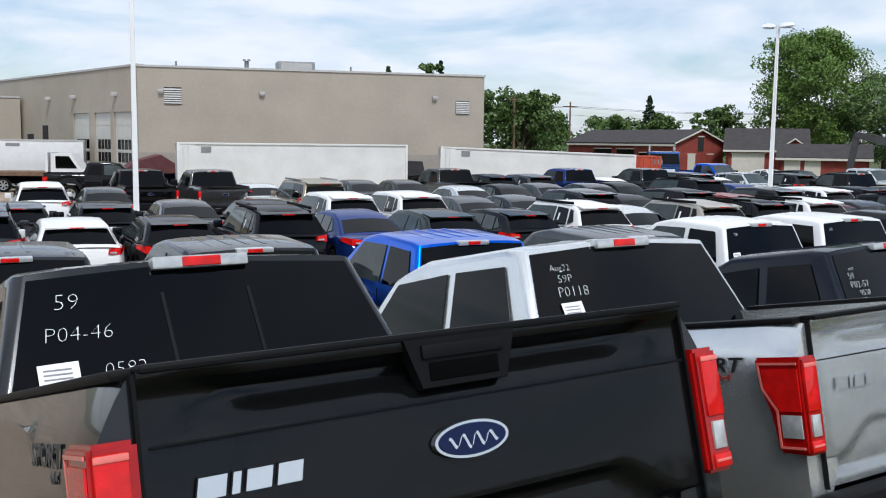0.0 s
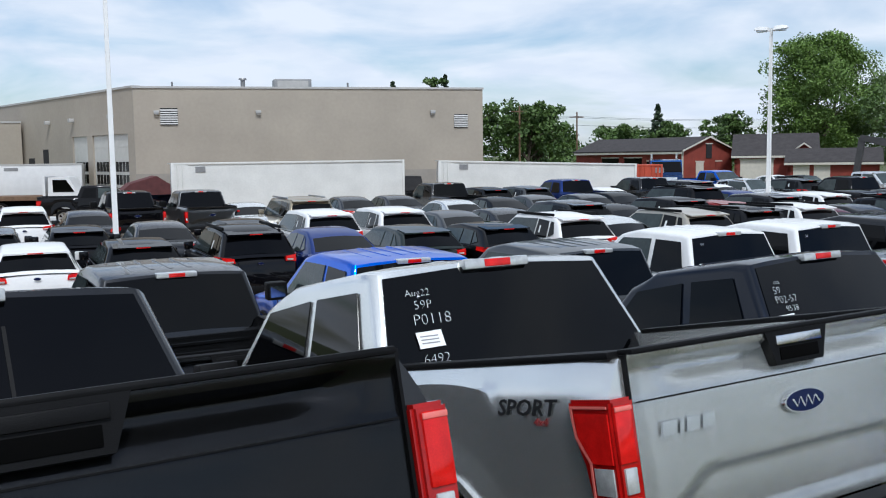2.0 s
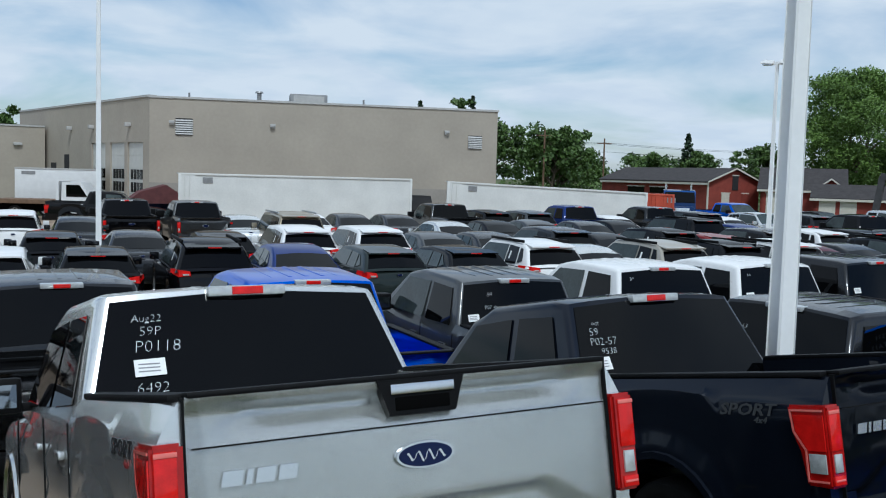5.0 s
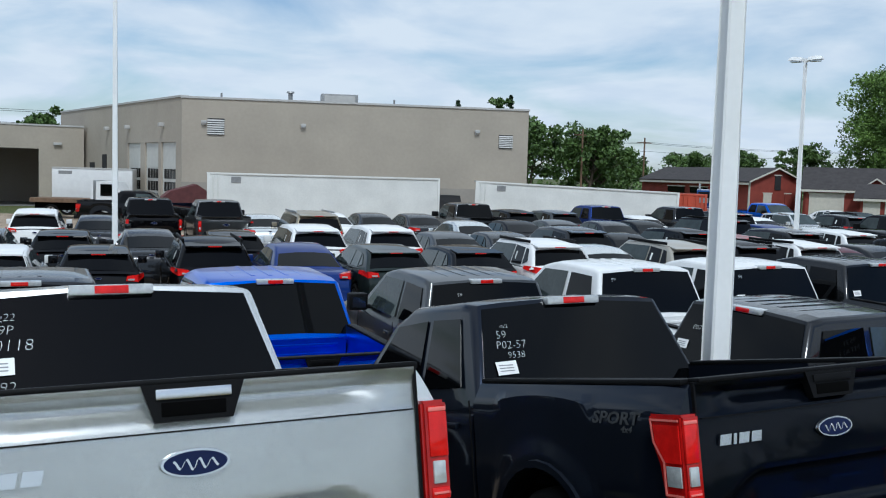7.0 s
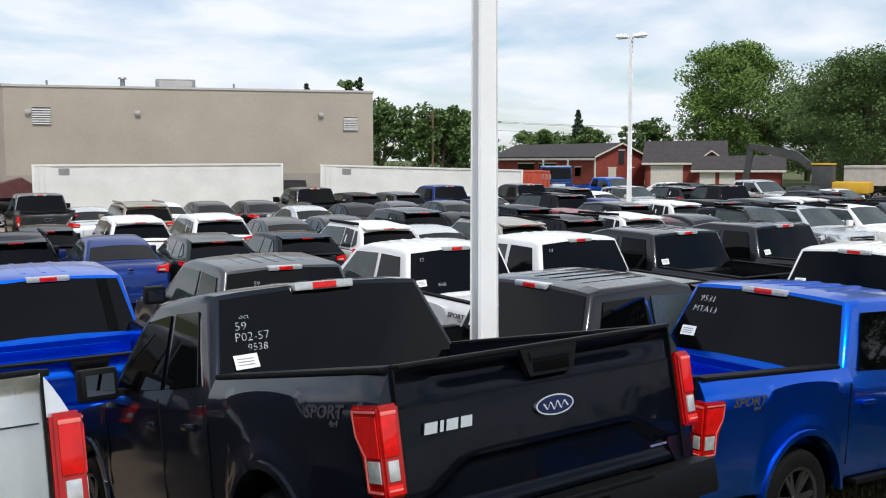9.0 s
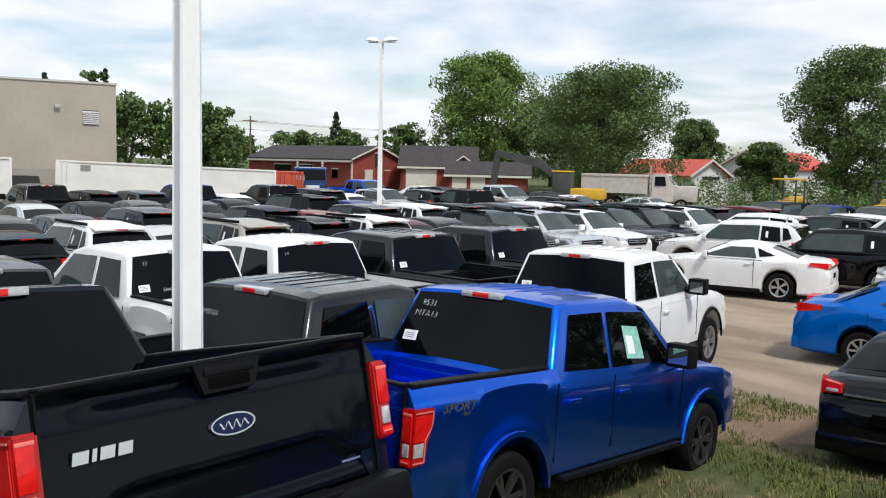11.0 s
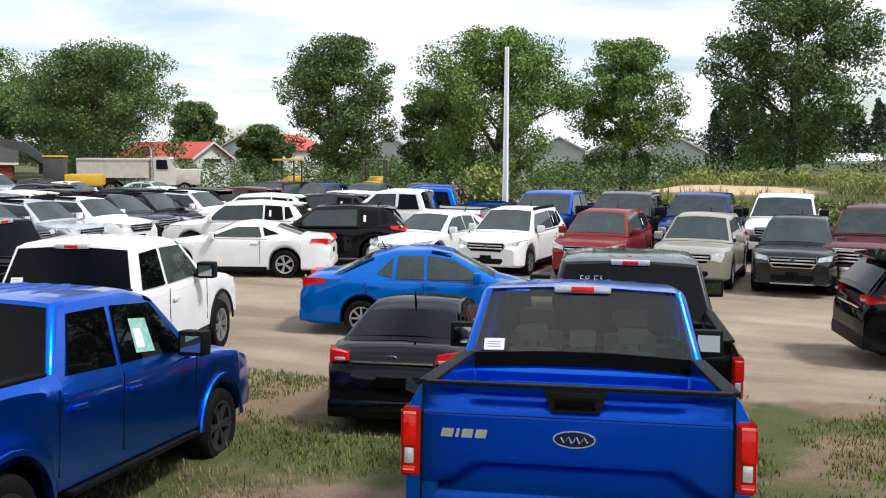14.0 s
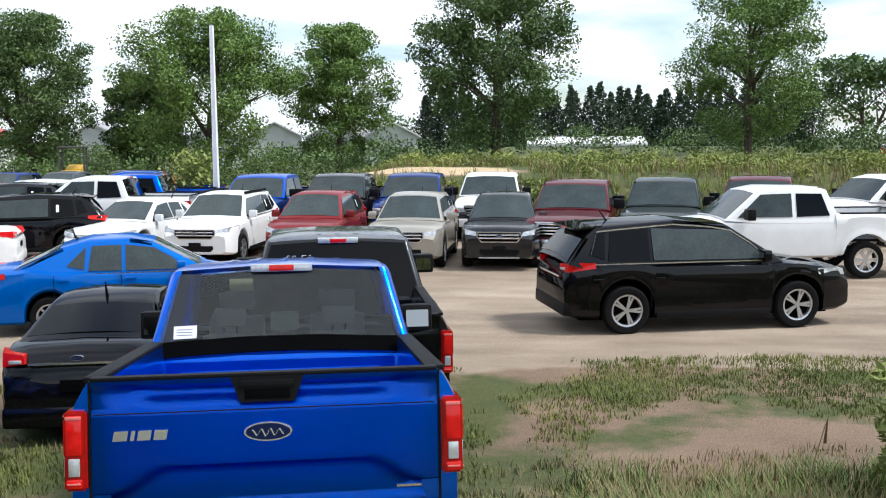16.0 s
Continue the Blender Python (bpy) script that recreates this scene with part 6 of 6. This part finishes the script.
# ---- hedges, weeds and grass ----
def thicket(name, label, material, seed, points, per, size, long=1.0):
    rng = np.random.default_rng(seed)
    cs = [(x, y, land(x, y) + z) for x, y, z, r in points]
    o = leaves(rng, cs, [p[3] for p in points], per, size, name, material, None, long)
    return tagged(o, label, name.replace("_", " "), kind="stuff")


def belt(seed, n, x0, x1, y0, y1, h, r):
    g = np.random.default_rng(seed)
    return [(x0 + (x1 - x0) * g.random(), y0 + (y1 - y0) * g.random(), h * g.random() ** 1.3, r * (.6 + .7 * g.random())) for _ in range(n)]


thicket("hedge", "dark overgrown hedge at the field's edge", LEAF_D, 31, belt(1, 260, -70, 45, 88, 96, 2.2, 1.3), 110, .26)
thicket("shrubs", "bushy undergrowth below the trees", LEAF_D, 32, belt(2, 170, -50, -9, 56, 64, 2.2, 1.2), 130, .2)
thicket("far_woods", "far dark tree line beyond the field", LEAF_D, 33, belt(3, 300, -150, 130, 180, 200, 8.0, 3.0) + belt(4, 160, -190, -140, 40, 120, 5.0, 2.4), 50, .7)
thicket("weeds", "tall green weeds on the low bank", WEED, 34, belt(5, 220, -12, 40, 34.5, 37.5, .15, .3) + belt(15, 360, -1, 40, 44, 52, .5, .55) + belt(17, 90, -13, -1, 49, 53, .5, .55) + belt(16, 160, 0, 40, 38, 45, .5, .5), 110, .10, 2.2)
thicket("bush", "young green bush beside the light pole", WEED, 35, [(-13.6 + .5 * math.sin(k * 2.1), 34.6 + .4 * math.cos(k * 1.3), .3 + .1 * k, .6) for k in range(22)], 90, .16)


def blades(name, label, material, seed, n, region, h, w, keep):
    g = np.random.default_rng(seed)
    v, f = [], []
    x0, x1, y0, y1 = region
    while len(f) < n:
        cx, cy = x0 + (x1 - x0) * g.random(), y0 + (y1 - y0) * g.random()
        if not keep(cx, cy, g.random()):
            continue
        for _ in range(7):
            a = g.random() * 6.28
            x, y = cx + g.normal() * .05, cy + g.normal() * .05
            z = land(x, y) - .01
            hh = h * (.4 + .9 * g.random())
            lx, ly = math.cos(a) * hh * .5, math.sin(a) * hh * .5
            dx, dy = -math.sin(a) * w, math.cos(a) * w
            i = len(v)
            v += [(x - dx, y - dy, z), (x + dx, y + dy, z), (x + lx * .35 + dx * .6, y + ly * .35 + dy * .6, z + hh * .65), (x + lx * .35 - dx * .6, y + ly * .35 - dy * .6, z + hh * .65), (x + lx, y + ly, z + hh)]
            f += [(i, i + 1, i + 2, i + 3), (i + 3, i + 2, i + 4)]
    me = bpy.data.meshes.new(name)
    me.from_pydata(v, [], f)
    me.materials.append(material)
    return tagged(new(name, me), label, "grass", kind="stuff")


def patchy(x, y, k):
    lane = (12.0 + .22 * (x + 8)) if x > -9 else 12.0
    if y > lane + .2 or x < -9.5:
        return False
    q = noise.noise((x * .45, y * .45, 7)) + .25 * noise.noise((x * 1.6, y * 1.6, 2))
    for px, py, rx, ry in ((1.9, 9.6, 1.7, 1.5), (5.6, 9.9, 1.8, 1.0), (-4.2, 7.4, 1.3, 1.0), (-3.6, 4.6, 1.0, 1.2), (-7.3, 11.3, 1.0, 1.3)):
        q -= .8 * math.exp(-(((x - px) / rx) ** 2 + ((y - py) / ry) ** 2))
    return q + (.12 if abs(y - lane + .6) < .8 else 0) > -.02 + .35 * (k - .5)


FGREEN = mat("fresh_grass", (0.075, 0.14, 0.02), 0.7, vary=0.35, scale=.9, rand=-.24, second=(0.16, 0.22, 0.04))
blades("grass", "short patchy green grass tufts", GRASS, 41, 210000, (-9, 9, 2.5, 14.5), .07, .007, patchy)
blades("dry_grass", "dry straw-coloured grass tufts", STRAW, 42, 40000, (-9, 9, 2.5, 14.5), .08, .006, lambda x, y, k: patchy(x + 3, y + 5, k))
blades("meadow", "long mixed grass on the weedy bank", STRAW, 43, 40000, (-12, 34, 33.0, 50), .42, .014, lambda x, y, k: noise.noise((x * .2, y * .3, 4)) + .2 > (k - .5) and not (38.6 < y < 48 and -11.5 < x < -1.5))
blades("meadow_green", "long green grass on the weedy bank", WEED, 44, 46000, (-12, 34, 32.5, 52), .36, .016, lambda x, y, k: not (38.6 < y < 48 and -11.5 < x < -1.5))
for k in range(9):
    gx, gy = .9 + .45 * k + .2 * math.sin(k * 5.1), 7.3 + .7 * math.sin(k * 2.7)
    sk = holder("dry_stalk", pose(gx, gy, land(gx, gy)), "tall dry seed stalk standing in the grass", "plant", group="dry stalks by the dirt patch")
    bend, tall = .06 * math.sin(k * 1.9), .45 + .3 * abs(math.sin(k * 2.2))
    part("stem", cyl_bm((bend, 0, tall * .6), (bend * 2.2, 0, tall), .005, .003, 5, cyl_bm((0, 0, -.02), (bend, 0, tall * .6), .007, .005, 5)), STRAW, sk)
    part("seed_head", cyl_bm((bend * 2.2, 0, tall * .8), (bend * 2.4, 0, tall * 1.05), .012, .004, 6), mat("seed_brown", (.12, .07, .035), .9, vary=.3), sk)
thicket("roadside_weeds", "tall leafy weeds at the foot of the bank", WEED, 36, [(2.15 + .4 * math.sin(k * 2.3), 7.7 + .45 * math.cos(k * 1.7), .06 + .03 * k, .2) for k in range(30)], 150, .05, 2.2)
blades("dry_weeds", "bent dry grass stalks by the dirt patch", STRAW, 45, 30000, (-.3, 4.6, 5.4, 8.4), .26, .005, lambda x, y, k: noise.noise((x * .9, y * .9, 1)) > (k - .6))
blades("long_grass", "long green grass by the dirt patch", FGREEN, 46, 44000, (-.4, 4.8, 5.2, 8.8), .24, .006, lambda x, y, k: noise.noise((x * .8, y * .8, 5)) > (k - .5))

# ---- machines by the trees ----
YELLOW = mat("machine_yellow", (0.62, 0.36, 0.02), 0.5, vary=0.12)
DKSTEEL = mat("dark_steel", (0.05, 0.05, 0.05), 0.6, vary=0.25)
DUMP, EXC = (-46.6, 54.0), (-45.5, 46.0)
ex = holder("excavator", pose(*EXC, 0, 0, 0, 35), "yellow and black excavator with lowered boom", "excavator")
part("upper_body", box_bm(-.3, -1.1, 1.0, 2.0, 1.1, 1.7, .1), YELLOW, ex)
part("cab", box_bm(-1.3, -1.2, 1.2, -.1, .1, 2.75, .08), DKSTEEL, ex)
part("cab_roof", box_bm(-1.35, -1.25, 2.75, -.05, .15, 2.85, .03), YELLOW, ex)
for sy in (-1, 1):
    part("track", box_bm(-1.8, sy * 1.3 - .3, 0, 1.8, sy * 1.3 + .3, .9, .3), DKSTEEL, ex)
part("boom", loft_bm([[(x, -.2, z), (x, .2, z), (x, .2, z + h), (x, -.2, z + h)] for x, z, h in ((-.8, 1.8, .5), (-2.4, 3.0, .6), (-4.0, 3.4, .5), (-5.4, 3.8, .35))]), DKSTEEL, ex)
part("stick", loft_bm([[(x, -.15, z), (x, .15, z), (x + .4, .15, z), (x + .4, -.15, z)] for x, z in ((-5.5, 4.0), (-5.9, 1.2))]), DKSTEEL, ex)
part("bucket", loft_bm([[(-6.2, y, 1.3), (-5.4, y, 1.2), (-5.2, y, .5), (-6.0, y, .3)] for y in (-.5, .5)]), DKSTEEL, ex)
DUMPW = mat("dusty_white", (0.5, 0.47, 0.42), 0.7, vary=0.15)
du = holder("dump_truck", pose(*DUMP, 0, 0, 0, -60), "dusty white dump truck under the trees", "truck")
part("dump_body", loft_bm([[(-1.2, y, 1.3), (1.2, y, 1.3), (1.25, y, 2.6), (-1.25, y, 2.6)] for y in (-4.2, .6)]), DUMPW, du)
part("body_rib", box_bm(-1.3, -4.2, 2.5, 1.3, .7, 2.65, .02), DUMPW, du)
part("cab", loft_bm([[(-1.05, y, .8), (1.05, y, .8), (.95, y, z), (-.95, y, z)] for y, z in ((.9, 2.75), (1.9, 2.75), (2.4, 1.95))]), DUMPW, du)
part("windscreen", slab_bm([(-.85, 2.05, 2.6), (.85, 2.05, 2.6), (.88, 2.38, 2.0), (-.88, 2.38, 2.0)], -.03), GLASS, du)
part("side_window", slab_bm([(1.03, 1.1, 1.9), (1.03, 1.9, 1.9), (.98, 1.8, 2.55), (.98, 1.1, 2.55)], .02), GLASS, du)
part("bonnet", box_bm(-.85, 2.3, .8, .85, 4.0, 1.9, .12), DUMPW, du)
part("grille", box_bm(-.5, 3.98, .9, .5, 4.04, 1.75, .02), CHROME, du)
part("exhaust", cyl_bm((1.05, .8, 1.0), (1.05, .8, 3.3), .08), CHROME, du)
for yw in (-3.2, -2.0, 3.0):
    for sx in (-1, 1):
        wheel_on(du, sx * 1.0, yw, .5, .3, ALLOY, 6)
for x, y, yaw, lab in ((-25.9, 49.3, 20, "yellow compact loader behind the parked cars"), (-30.7, 47.5, 10, "small yellow tractor with roll bar")):
    lo = holder("loader", pose(x, y, 0, 0, 0, yaw), lab, "loader")
    part("engine_cover", box_bm(-.5, -1.5, .7, .5, .2, 1.5, .12), YELLOW, lo)
    part("canopy", box_bm(-.7, -.3, 2.65, .7, 1.1, 2.75, .04), YELLOW if yaw == 10 else DKSTEEL, lo)
    for sx in (-1, 1):
        for yy in (-.2, 1.0):
            part("canopy_post", box_bm(sx * .62 - .04, yy - .04, 1.2, sx * .62 + .04, yy + .04, 2.66), DKSTEEL, lo)
        for yw in (-1.1, 1.2):
            wheel_on(lo, sx * .7, yw, .55, .3, YELLOW, 6)
    part("arm", loft_bm([[(-.4, yy, zz), (.4, yy, zz), (.4, yy, zz + .25), (-.4, yy, zz + .25)] for yy, zz in ((.4, 1.3), (1.6, 1.5), (2.6, .5))]), YELLOW, lo)
    part("bucket", loft_bm([[(xx, 2.4, .2), (xx, 3.1, .1), (xx, 3.0, .8), (xx, 2.5, .9)] for xx in (-.9, .9)]), DKSTEEL, lo)

# ---- wires and utility poles ----
for x, y in ((-98.0, 40.5), (-112, 55), (-118, 92)):
    up = holder("utility_pole", pose(x, y, 0), "weathered wooden utility pole", "utility pole", group="utility poles")
    part("shaft", cyl_bm((0, 0, -.3), (0, 0, 8.6), .14, .1, 10), WOODB, up)
    part("cross_arm", box_bm(-.06, -1.0, 7.9, .06, 1.0, 8.02), WOODB, up)
for k in range(3):
    pw = holder("power_line", pose(0, 0, 0), "thin dark overhead wire between the wooden poles", "wire", group="overhead wires")
    bm = bmesh.new()
    for a, b in (((-86, -40), (-98.0, 40.5)), ((-98.0, 40.5), (-112, 55)), ((-112, 55), (-118, 92))):
        pts = [Vector((a[0] + (b[0] - a[0]) * q / 8, a[1] + (b[1] - a[1]) * q / 8, 7.9 - 1.3 * (k == 2) + .15 * k - 1.2 * (q / 8) * (1 - q / 8))) for q in range(9)]
        for p, q in zip(pts, pts[1:]):
            cyl_bm(p + Vector((0, .4 * k - .4, 0)), q + Vector((0, .4 * k - .4, 0)), .018, seg=5, bm=bm, cap=False)
    part("wire", bm, DARKIN, pw)
